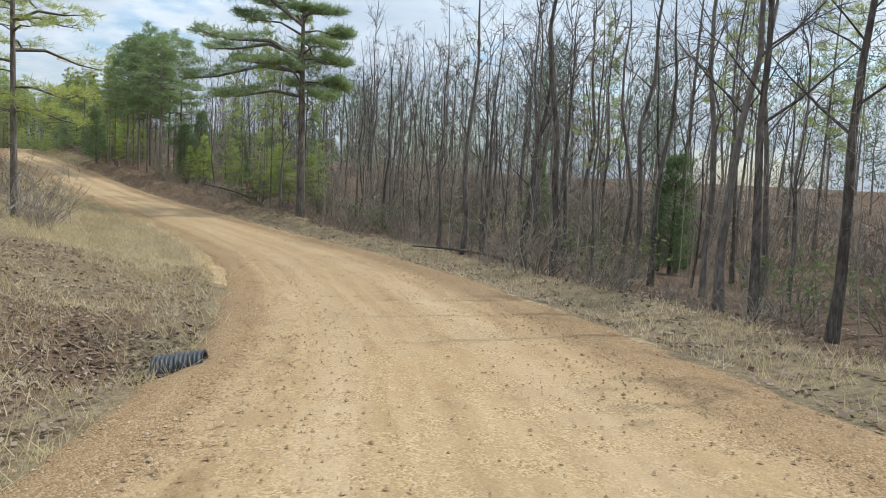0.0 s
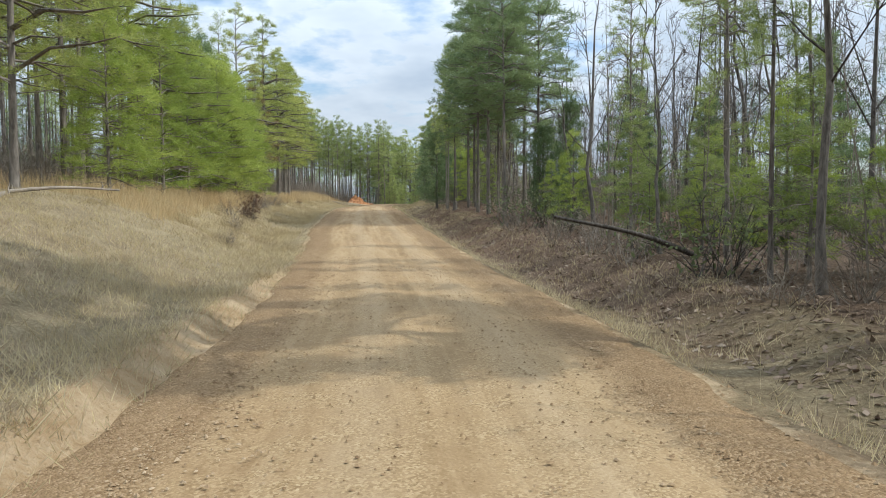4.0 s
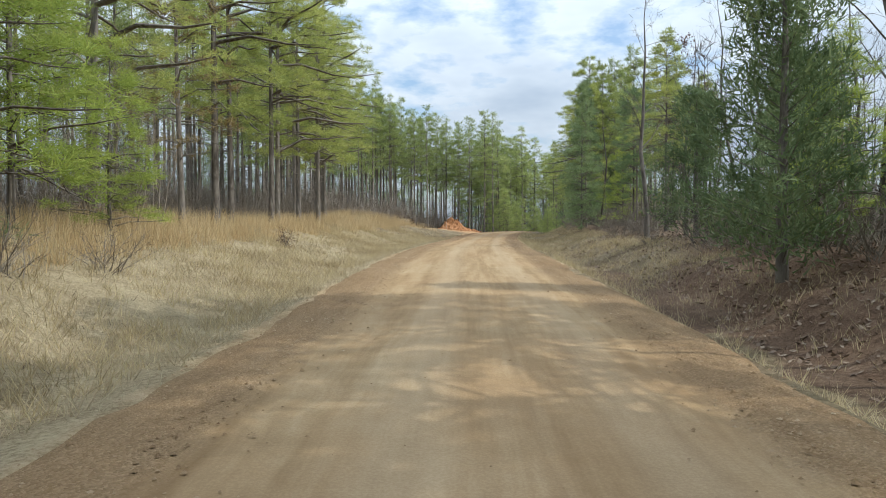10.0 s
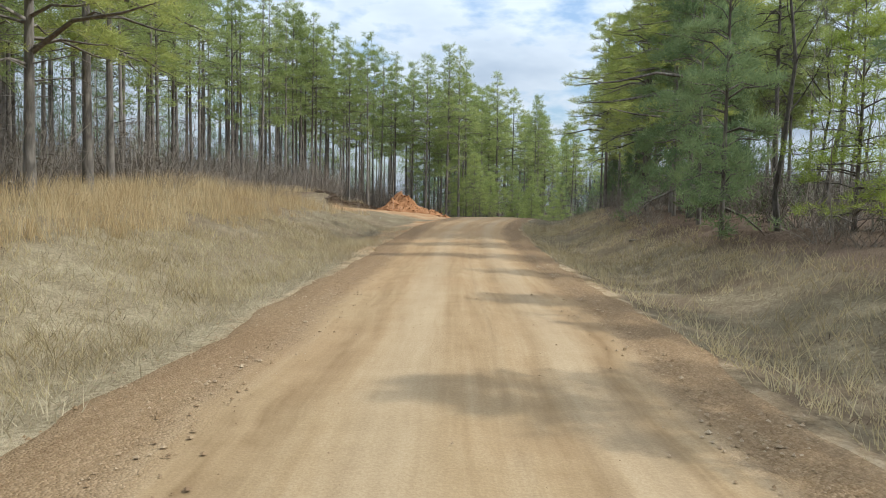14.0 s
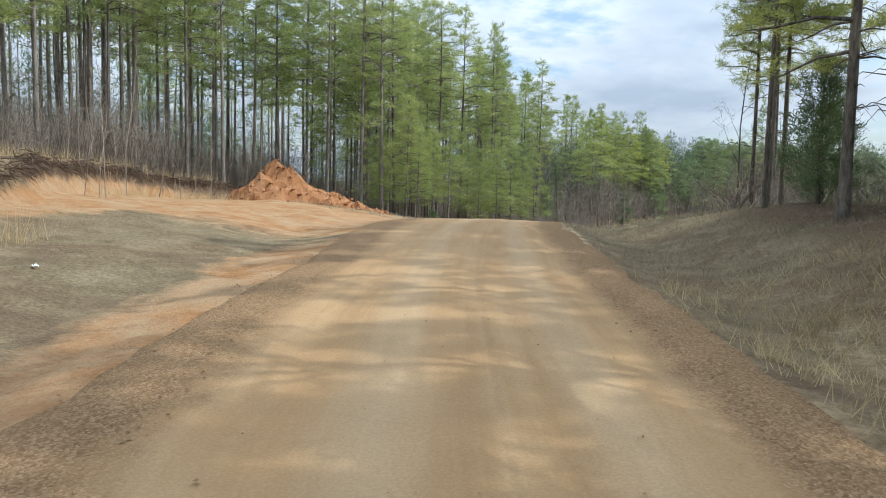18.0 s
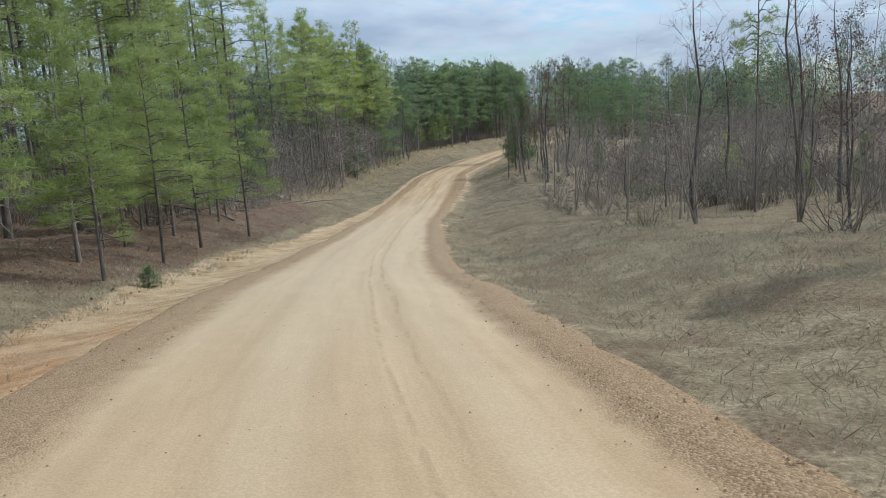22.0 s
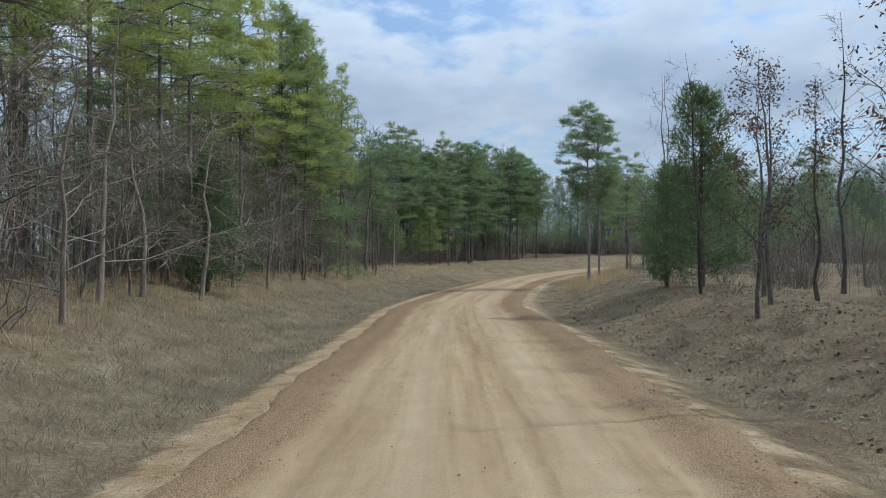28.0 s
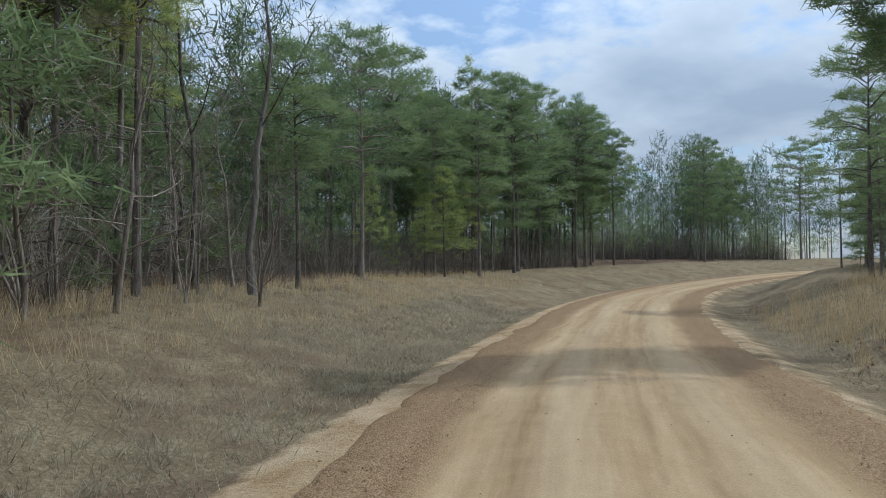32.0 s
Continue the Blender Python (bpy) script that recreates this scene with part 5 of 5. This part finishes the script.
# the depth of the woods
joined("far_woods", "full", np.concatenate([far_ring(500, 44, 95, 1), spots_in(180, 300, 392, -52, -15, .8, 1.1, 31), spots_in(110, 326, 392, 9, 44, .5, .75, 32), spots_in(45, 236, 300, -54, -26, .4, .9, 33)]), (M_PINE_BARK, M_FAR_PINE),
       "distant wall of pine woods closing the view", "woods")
joined("evergreen_understory", "full", np.concatenate([spots_in(60, 58, 250, -54, -34, .22, .5, 51), spots_in(24, 146, 232, -56, -40, .5, .9, 55), spots_in(260, 304, 392, -50, -13, .18, .5, 52), spots_in(220, 318, 392, 9, 46, .18, .45, 53), spots_in(25, 236, 300, -40, -20, .22, .5, 54)]), (M_PINE_BARK, M_DARK_PINE),
       "low evergreens filling the woods under the pines", "woods")
joined("pine_woods", "pine", np.concatenate([spots_in(70, 60, 152, -60, -21, .85, 1.1, 2), spots_in(115, 150, 250, -56, -25, 1.05, 1.3, 42), spots_in(36, 235, 300, -40, -18, 1.0, 1.2, 43), spots_in(60, -60, 60, -50, -22, .8, 1.0, 3)]), (M_PINE_BARK, M_PINE),
       "dense pine plantation standing deep behind the roadside", "woods")
joined("hardwood_thicket", "bare", np.concatenate([spots_in(150, -30, 90, 12, 48, .8, 1.3, 4), spots_in(110, -64, 16, 14, 52, .7, 1.2, 66), spots_in(90, 90, 170, 12, 40, .7, 1.1, 5), spots_in(70, 225, 285, -22, -10, .5, .9, 6)]), (M_GREY_BARK, M_GREY_BARK),
       "leafless grey hardwoods deep in the woods", "woods")
joined("scrub_thicket", "scrub", np.concatenate([spots_in(160, 186, 300, 13, 26, .4, .8, 7), spots_in(140, 180, 330, 24, 52, .5, 1.8, 27), spots_in(50, 200, 246, 12.5, 26, .35, 1.2, 28), spots_in(150, -20, 175, 10, 40, .7, 1.3, 8), spots_in(110, 30, 190, -40, -14, .5, .9, 9), spots_in(150, 150, 250, -48, -24, .9, 1.8, 29), spots_in(110, -6, 60, 15, 40, 1.0, 1.7, 30), spots_in(160, -60, 14, 13, 50, 1.0, 1.9, 64), spots_in(160, 300, 350, -40, -12, .5, 1.0, 65), spots_in(420, 318, 391, -48, -20, .8, 1.7, 67), spots_in(200, 330, 391, 14, 46, .8, 1.6, 68), spots_in(110, 222, 340, -24, -10.5, .6, 1.2, 10), spots_in(300, 66, 170, -30, -12.5, .5, 1.3, 61), spots_in(170, 180, 232, -34, -21, .7, 1.6, 62)]), (M_PALE_TWIG, M_PALE_TWIG),
       "tangle of leafless grey-brown scrub", "shrubs")
joined("sapling_thicket", "sapling", np.concatenate([spots_in(330, -10, 85, 6.8, 26, .8, 1.5, 11), spots_in(160, 85, 170, 8, 22, .6, 1.2, 12), spots_in(160, 225, 300, -18, -9.5, .7, 1.3, 13), spots_in(120, 195, 330, 11, 30, .5, 0.9, 14), spots_in(150, 198, 246, 9, 26, .6, 1.1, 15), spots_in(220, 110, 236, -34, -13, .7, 1.5, 63)]), (M_PALE_TWIG, M_PALE_TWIG),
       "thin pale saplings crowding the wood's edge", "saplings")
# ---- ground cover ----


def cover(name, n, s0, s1, d0, d1, length, width, lean, mat, label, category, seed, clump=6, spread=0.10, thin=None):
    """Dead grass: blades in tufts. thin: how the tufts gather (0 even, 1 patchy)."""
    sh = Shape(seed)
    r = sh.rng
    s, d = r.uniform(s0, s1, n), r.uniform(d0, d1, n)
    d = np.where(d < 0, d + 2.9 - np.interp(s, *zip(*EDGE_L)), d - 2.9 + np.interp(s, *zip(*EDGE_R)))     # d counts from an edge at 2.9 m
    if thin:
        a = across(s, d)
        bare = (d < 0) & (s > 199) & (s < 248) & (a < 4.7) | (d < 0) & (s > 246) & (a < 3.6) | (d > 0) & (s > 240) & (a < 3.9)
        bare |= (d < 0) & (s > 203) & (s < 242) & (a > 5.0) & (r.rand(n) < .6)
        s, d = s[~bare], d[~bare]
        n = len(s)
        keep = fnoise(s * 0.6, d * 0.9, seed) + 0.5 * fnoise(s * 2.1, d * 2.3, seed) > r.uniform(-1.2, 0.6, n) * thin
        s, d = s[keep], d[keep]
    s, d = np.repeat(s, clump), np.repeat(d, clump)
    m = len(s)
    s, d = s + r.normal(scale=spread, size=m), d + r.normal(scale=spread, size=m)
    x, y, z = place(s, d)
    base = np.stack([x, y, z - 0.02], 1)
    ln = length[0] + (length[1] - length[0]) * r.rand(m) ** 1.3
    tip = base + np.stack([r.normal(scale=lean, size=m), r.normal(scale=lean, size=m), np.ones(m)], 1) * ln[:, None]
    sh.blades(base, tip, np.full(m, width))
    me = sh.mesh(name)
    me.materials.append(mat)
    return tagged(new(name, me), label, category, kind="stuff")


def leaf_litter(name, n, s0, s1, d0, d1, size, mat, label, seed):
    sh = Shape(seed)
    r = sh.rng
    s, d = r.uniform(s0, s1, n), d0 + (d1 - d0) * r.rand(n) ** 1.2
    x, y, z = place(s, d)
    a = r.rand(n) * 6.283
    k = size * (.6 + .8 * r.rand(n))
    u = np.stack([np.cos(a), np.sin(a), r.normal(scale=.35, size=n)], 1) * k[:, None]
    w = np.stack([-np.sin(a), np.cos(a), r.normal(scale=.35, size=n)], 1) * k[:, None] * .5
    c = np.stack([x, y, z + .025], 1)
    sh.v.append(np.stack([c - u, c - w, c + u, c + w], 1).reshape(-1, 3))
    sh.f = list(map(tuple, np.arange(n * 4).reshape(n, 4).tolist()))
    me = sh.mesh(name)
    me.materials.append(mat)
    return tagged(new(name, me), label, "leaves", kind="stuff")


def gravel(name, n, s0, s1, dmid, dsd, size, mat, label, seed, both=True):
    r = np.random.RandomState(seed)
    s = r.uniform(s0, s1, n)
    d = np.abs(r.normal(dmid, dsd, n)) * np.where(r.rand(n) < .5, -1, 1) if both else r.normal(dmid, dsd, n)
    x, y, z = place(s, np.where(d < 0, d * np.interp(s, *zip(*EDGE_L)), d * np.interp(s, *zip(*EDGE_R))) / 2.9)
    k = size[0] + (size[1] - size[0]) * r.rand(n) ** 2.5
    o = np.array([(1, 0, 0), (0, 1, 0), (-1, 0, 0), (0, -1, 0), (0, 0, .7), (0, 0, -.7)], float)
    v = o[None] * k[:, None, None] * (1 + .35 * r.normal(size=(n, 6, 1)).clip(-1, 1))
    a = r.rand(n) * 6.283
    c, s_ = np.cos(a)[:, None], np.sin(a)[:, None]
    q = np.stack([v[..., 0] * c - v[..., 1] * s_ + x[:, None], v[..., 0] * s_ + v[..., 1] * c + y[:, None], v[..., 2] + (z + .02 + k * .15)[:, None]], 2)
    f = np.array([(0, 1, 4), (1, 2, 4), (2, 3, 4), (3, 0, 4)])
    me = mesh_of(name, q.reshape(-1, 3), (np.arange(n)[:, None, None] * 6 + f[None]).reshape(-1, 3))
    me.materials.append(mat)
    return tagged(new(name, me), label, "gravel", kind="stuff")


gravel("road_gravel", 26000, -3, 150, 2.35, .35, (.009, .027), M_STONE, "loose tan gravel thrown to the road edges", 1)
gravel("road_gravel", 14000, 150, 305, 2.55, .3, (.008, .022), M_STONE, "loose tan gravel thrown to the road edges", 2)
gravel("road_gravel", 16000, -3, 62, 1.7, .9, (.009, .024), M_STONE, "loose tan gravel over the lower road", 4)
gravel("scattered_stones", 2600, -3, 300, 0.9, .8, (.006, .016), M_STONE, "small stones scattered over the driving surface", 3)
cover("dead_grass", 19000, -2, 72, -11.5, -2.9, (.06, .26), .012, .6, M_STRAW, "matted tan dead grass on the sloping verge", "grass", 11, 7, .10, 1)
cover("dead_grass", 11000, 24, 160, -6.4, -3.05, (.06, .26), .012, .6, M_PALE_GRASS, "soft pale grey-tan dead grass beside the gravel", "grass", 31, 8, .11, 1)
cover("dead_grass", 10000, 196, 312, -7.2, -3.5, (.05, .18), .012, .7, M_GREY_GRASS, "soft grey-brown dead grass beside the gravel", "grass", 32, 7, .11, 1)
cover("dead_grass", 10000, 170, 312, 3.05, 9.0, (.05, .17), .012, .8, M_GREY_GRASS, "soft grey-brown dead grass on the open verge", "grass", 33, 7, .11, 1)
cover("dead_grass", 19000, 66, 150, -11.5, -3.5, (.08, .36), .012, .5, M_STRAW, "knee-high pale dead grass on the verge", "grass", 12, 7, .10, 1)
cover("broom_sedge", 9500, 64, 158, -14.0, -7.6, (.25, .95), .014, .25, M_SEDGE, "orange broom sedge standing before the pines", "grass", 13, 9, .09, 1)
cover("dead_grass", 12000, 190, 312, -11.0, -3.9, (.06, .24), .011, .55, M_GREY_GRASS, "matted grey-brown dead grass along the verge", "grass", 14, 7, .10, 1)
cover("broom_sedge", 2600, 244, 325, -12.5, -7.0, (.2, .6), .010, .25, M_SEDGE, "orange broom sedge along the wood's edge", "grass", 15, 8, .09, 1)
cover("dead_grass", 14000, 166, 312, 3.7, 12.0, (.05, .20), .011, .7, M_GREY_GRASS, "short grey-brown dead grass on the open verge", "grass", 16, 6, .10, 1)
cover("dead_grass", 4500, 108, 168, 3.0, 7.5, (.08, .34), .014, .5, M_STRAW, "tan dead grass between road and brush", "grass", 19, 7, .10, 1)
cover("dead_grass", 5000, 6, 110, 3.1, 7.0, (.06, .30), .010, .5, M_STRAW, "sparse dead grass on the ditch bank", "grass", 17, 6, .10, 1)
cover("broom_sedge", 1800, 164, 200, -24, -14.5, (.25, .8), .014, .3, M_SEDGE, "orange broom sedge behind the bare clearing", "grass", 34, 8, .10, 1)
cover("broom_sedge", 2200, 144, 168, -20, -7.0, (.25, .8), .010, .25, M_SEDGE, "orange broom sedge at the clearing edge", "grass", 20, 9, .09, 1)
cover("broom_sedge", 700, 286, 312, 4.6, 9.0, (.3, .8), .010, .25, M_SEDGE, "tuft of pale broom sedge by the road", "grass", 18, 9, .09, 1)
cover("dead_weeds", 5000, 236, 314, -11.5, -3.2, (.03, .15), .012, .6, M_WEED, "dark dead weeds among the verge grass", "weeds", 41, 8, .16, 1)
cover("dead_weeds", 3600, 168, 314, 3.1, 13.0, (.03, .11), .012, .9, M_WEED, "dark dead weeds among the verge grass", "weeds", 42, 8, .16, 1)
cover("dead_weeds", 1500, 30, 160, -11.0, -4.0, (.03, .15), .011, .6, M_WEED, "dark dead weeds among the verge grass", "weeds", 43, 8, .16, 1)
cover("dead_weeds", 3500, -4, 150, 3.4, 9.0, (.03, .15), .011, .6, M_WEED, "dark dead weeds along the ditch", "weeds", 44, 8, .16, 1)
cover("dead_weeds", 1600, 200, 238, -12.0, -5.0, (.03, .15), .011, .5, M_WEED, "dark dead weeds under the young pines", "weeds", 45, 8, .16, 1)
leaf_litter("fallen_leaves", 9000, 200, 250, -14.0, -4.8, .04, M_LITTER, "brown fallen leaves and needles under the young pines", 24)
leaf_litter("fallen_leaves", 26000, -4, 21, -9.5, -2.5, .036, M_PALE_LEAF, "pale brown fallen leaves over the ditch bank", 21)
leaf_litter("wet_leaves", 700, 9.6, 13.5, -4.2, -2.3, .05, M_WEED, "dark wet leaves washed round the drain pipe", 25)
leaf_litter("fallen_leaves", 24000, -4, 128, 4.2, 10.5, .055, M_LITTER, "brown fallen leaves under the roadside trees", 22)
leaf_litter("fallen_leaves", 9000, 236, 300, 4.5, 12.0, .05, M_LITTER, "grey fallen leaves on the bank", 23)


# ---- single things by the road ----


def at_ground(s, d, dz=0.0):
    x, y, z = (float(q) for q in place(s, d))
    return x, y, z + dz


def clay_pile():
    """A heap of dug red clay with clods on it."""
    root = new("clay_pile")
    n, m = 44, 30
    r = np.random.RandomState(5)
    u, w = np.meshgrid(np.linspace(-1, 1, n), np.linspace(-1, 1, m), indexing="ij")
    x, y = u * 6.4, w * 3.6
    prof = np.exp(-((x + 0.2) / 1.9) ** 2) * 2.5 + np.exp(-((x - 3.0) / 2.0) ** 2) * 1.0
    h = prof * np.exp(-(y / 1.7) ** 2)
    h *= 1 + .22 * fnoise(x * 2.3, y * 2.6) + .16 * fnoise(x * 5.1, y * 5.7, 1)
    h += .10 * r.normal(size=h.shape) * (h > .25) - .25
    ox, oy, oz = at_ground(196, -15.0)
    a = heading(196) - radians(62)
    rot = Matrix.Translation((ox, oy, oz)) @ Matrix.Rotation(a, 4, 'Z')
    me = mesh_of("mound", np.stack([x.ravel(), y.ravel(), h.ravel()], 1), grid_faces(n, m))
    root.matrix_basis = rot
    part("mound", me, M_CLAY, root)
    k = 1400
    i = r.randint(h.size, size=k)
    c = np.stack([x.ravel()[i], y.ravel()[i], h.ravel()[i]], 1) + r.normal(scale=.12, size=(k, 3)) * (1, 1, .2)
    sz = .03 + .12 * r.rand(k) ** 3
    o = np.array([(1, 0, 0), (0, 1, 0), (-1, 0, 0), (0, -1, 0), (0, 0, .9), (0, 0, -.9)], float)
    v = c[:, None] + o[None] * sz[:, None, None] * (1 + .4 * r.normal(size=(k, 6, 1)).clip(-1, 1))
    f = np.array([(0, 1, 4), (1, 2, 4), (2, 3, 4), (3, 0, 4), (1, 0, 5), (2, 1, 5), (3, 2, 5), (0, 3, 5)])
    cl = part("rubble", mesh_of("clods", v.reshape(-1, 3), (np.arange(k)[:, None, None] * 6 + f[None]).reshape(-1, 3)), M_CLOD, root)
    tagged(cl, kind="stuff")
    tagged(root, "heap of freshly dug orange-red clay in the clearing", "clay pile")


def clay_material():
    m, nt, b = material("dug red clay", 0.97, 0.05)
    vec = objvec(nt)
    n1, n2 = noise_tex(nt, 1.6, 6, 0.7, vec), noise_tex(nt, 12.0, 4, 0.7, vec)
    f = maths(nt, 'MULTIPLY_ADD', n1, 0.6, maths(nt, 'MULTIPLY', n2, 0.4))
    nt.links.new(ramp(nt, f, [(0.32, (0.18, 0.075, 0.033)), (0.5, (0.33, 0.16, 0.072)), (0.68, (0.44, 0.255, 0.14))]), b.inputs["Base Color"])
    bump(nt, b, f, 1.0, 0.15)
    return m


def plain(name, lo, hi, rough=0.6, scale=8.0, spec=0.3):
    m, nt, b = material(name, rough, spec)
    n1 = noise_tex(nt, scale, 5, 0.6, objvec(nt))
    nt.links.new(ramp(nt, n1, [(0.35, lo), (0.65, hi)]), b.inputs["Base Color"])
    bump(nt, b, n1, 0.3, 0.01)
    return m


M_CLAY = clay_material()
M_PIPE = plain("black corrugated plastic", (0.012, 0.013, 0.014), (0.06, 0.06, 0.062), 0.45)
M_CUT = plain("weathered cut wood", (0.13, 0.10, 0.075), (0.36, 0.30, 0.23), 0.95, 14)
clay_pile()


def culvert():
    """A corrugated drain pipe coming out from under the road into a washed hollow."""
    root = new("culvert_pipe")
    sides, rings = 20, 46
    v, f = [], []
    for i in range(rings):
        x = i * 0.028
        r = 0.23 + 0.016 * math.cos(i * math.pi / 2 * 1.0)
        v += [(x, math.cos(a) * r, math.sin(a) * r) for a in (2 * math.pi * j / sides for j in range(sides))]
    k = len(v)
    v += [(i * 1.26, math.cos(a) * .205, math.sin(a) * .205) for i in (0, 1) for a in (2 * math.pi * j / sides for j in range(sides))]
    for i in range(rings - 1):
        for j in range(sides):
            a, b = i * sides + j, i * sides + (j + 1) % sides
            f.append((a, b, b + sides, a + sides))
    for j in range(sides):
        a, b = k + j, k + (j + 1) % sides
        f.append((a, a + sides, b + sides, b))
        f.append((j, a, b, (j + 1) % sides))
    s, d = 10.7, -2.35
    x, y, z = at_ground(s, d, -0.02)
    h = heading(s) + radians(90)                    # the mouth points away from the road, to its left
    root.matrix_basis = Matrix.Translation((x, y, z + 0.02)) @ Matrix.Rotation(h, 4, 'Z') @ Matrix.Rotation(radians(9), 4, 'Y') @ Matrix.Translation((-0.35, 0, 0)) @ Matrix.Diagonal((0.45, 0.9, 0.9, 1))
    part("pipe", mesh_of("pipe", v, f, True), M_PIPE, root)
    tagged(root, "black corrugated plastic drain pipe end in leaf litter", "culvert pipe")


def stump(s, d, r, h, label):
    root = new("tree_stump")
    sh = Shape(int(s * 7))
    n = 18
    a = np.arange(n) * 2 * math.pi / n
    wob = 1 + .10 * np.sin(a * 3) + .06 * np.sin(a * 5 + 1)
    lev = [(-.15, 1.35), (.06, 1.15), (.25, 1.02), (h * .7, .98), (h, .95)]
    v = [(math.cos(t) * r * k * w, math.sin(t) * r * k * w, z + (0.05 * math.sin(t * 2) if z == h else 0)) for z, k in lev for t, w in zip(a, wob)]
    f = [(i * n + j, i * n + (j + 1) % n, (i + 1) * n + (j + 1) % n, (i + 1) * n + j) for i in range(4) for j in range(n)]
    part("stump_bark", mesh_of("stump_bark", v, f, True), M_PINE_BARK, root)
    top = [(math.cos(t) * r * .94 * w, math.sin(t) * r * .94 * w, h + 0.05 * math.sin(t * 2) - .004) for t, w in zip(a, wob)] + [(0, 0, h + .01)]
    part("cut_top", mesh_of("cut_top", top, [(j, (j + 1) % n, n) for j in range(n)]), M_CUT, root, "pale sawn wood")
    root.matrix_basis = Matrix.Translation(at_ground(s, d))
    tagged(root, label, "tree stump")


def log(s, d, length, r, turn, tilt=0.0, mat=None, label="weathered fallen pine log in dead grass", lift=0.06):
    root = new("fallen_log")
    sh = Shape(int(s * 11 + length * 3))
    n = 7
    t = np.linspace(0, 1, n)
    pts = np.stack([t * length, .03 * length * np.sin(t * 3 + s), .02 * length * np.sin(t * 4)], 1)
    sh.tube(pts, r * (1 - .55 * t), 8)
    for _ in range(4):
        k = sh.rng.rand()
        p = np.array([k * length, 0, 0])
        e = p + np.array([.25, sh.rng.normal() * .35, .1 + .35 * sh.rng.rand()])
        sh.tube([p, (p + e) / 2 + .04, e], [r * .3, r * .2, r * .06], 4)
    part("log", sh.mesh("log", True), mat or M_PALE_TWIG, root)
    x, y, z = at_ground(s, d, lift)
    root.matrix_basis = Matrix.Translation((x, y, z)) @ Matrix.Rotation(heading(s) + turn, 4, 'Z') @ Matrix.Rotation(-tilt, 4, 'Y')
    tagged(root, label, "fallen log")


culvert()


def root_mat():
    """The torn dark sod and roots that overhang the dug clay face."""
    sh = Shape(77)
    r = sh.rng
    n = 5200
    ss = r.uniform(169.5, 202, n)
    x, y, z = place(ss, -(dig_face(ss) + .6))
    x2, y2, _z = place(ss, -(dig_face(ss) - .1))
    b = np.stack([x, y, z + .05], 1) + r.normal(scale=.12, size=(n, 3))
    out = np.stack([x2 - x, y2 - y, np.zeros(n)], 1)
    sh.blades(b, b + out * (.1 + .5 * r.rand(n))[:, None] + np.stack([r.normal(scale=.12, size=n), r.normal(scale=.12, size=n), .15 - .6 * r.rand(n)], 1), np.full(n, .028))
    me = sh.mesh("root_mat", True)
    me.materials.append(M_WEED)
    tagged(new("root_mat", me), "dark torn sod and hanging roots over the dug clay", "roots", kind="stuff")


root_mat()
stump(92.7, 6.35, .15, .62, "short sawn tree stump beside the ditch")
log(58, -9.8, 6.0, .09, radians(20), 0.02)
log(60, -10.6, 4.0, .06, radians(-30), 0.05)
log(137, -12.2, 5.0, .09, radians(35), 0.05)
log(141, -13.0, 4.0, .06, radians(-20), 0.08)
log(149, -11.0, 6.5, .07, radians(15), 0.03)
log(147.0, 5.7, 1.8, .035, radians(-80), 0.02)
log(242.5, -7.6, 2.8, .06, radians(-70), 0.02, None, "grey fallen log on the grassy bank")
log(240.5, -8.4, 1.6, .04, radians(-50), 0.05, None, "grey fallen limb on the grassy bank")
log(253, -9.4, 6.0, .08, radians(70), 0.05)
log(228, -8.0, 3.0, .05, radians(40), 0.06)
log(57, 8.0, 4.5, .08, radians(110), 0.25, M_GREY_BARK, "dark fallen limb leaning in the brush")
log(28, 9.0, 4.0, .06, radians(60), 0.1, M_GREY_BARK, "thin fallen trunk among bare trees")
for s, d, h in ((193.6, -4.7, .75), (208, -5.0, .55)):
    plant("cedar_tree", s, d, h, 1, wide=2.4)
for s, d, h in ((78, -6.2, 1.5), (79.0, -6.6, 1.1), (88, -7.4, 1.2), (116, -7.0, 0.8)):
    plant("weed_clump", s, d, h, wide=0.8)
for s, d, h in ((77, -7.2, 1.1), (86, -7.0, 1.2), (89.5, -7.7, 1.5), (91.5, -7.1, 1.3), (94, -7.6, 1.4), (97, -7.2, 1.2), (100, -7.8, 1.4), (103, -7.4, 1.2), (66, -5.6, 0.9), (71, -6.0, 1.0)):
    plant("brush", s, d, h)
plant("brush", 152.6, -4.0, 0.45, wide=2.2)


def paper_scrap(s, d, size, label):
    """A crumpled scrap of litter."""
    root = new("litter_scrap")
    r = np.random.RandomState(int(s))
    n = 6
    u, w = np.meshgrid(np.linspace(-1, 1, n), np.linspace(-1, 1, n), indexing="ij")
    h = np.abs(.35 * r.normal(size=u.shape)) * size + .25 * size * (1 - u * u * w * w)
    v = np.stack([u.ravel() * size * .8 + r.normal(scale=.1 * size, size=u.size), w.ravel() * size * .5 + r.normal(scale=.1 * size, size=u.size), h.ravel()], 1)
    part("scrap", mesh_of("scrap", v, grid_faces(n, n)), M_PAPER, root)
    root.matrix_basis = Matrix.Translation(at_ground(s, d, 0.01)) @ Matrix.Rotation(s, 4, 'Z')
    tagged(root, label, "litter")


M_PAPER = plain("weathered white paper", (0.55, 0.55, 0.53), (0.78, 0.78, 0.76), 0.8, 6.0)
paper_scrap(165.6, -5.8, .065, "crumpled white paper litter on the verge")
paper_scrap(159.5, 3.1, .06, "small pale litter scrap beside the road")
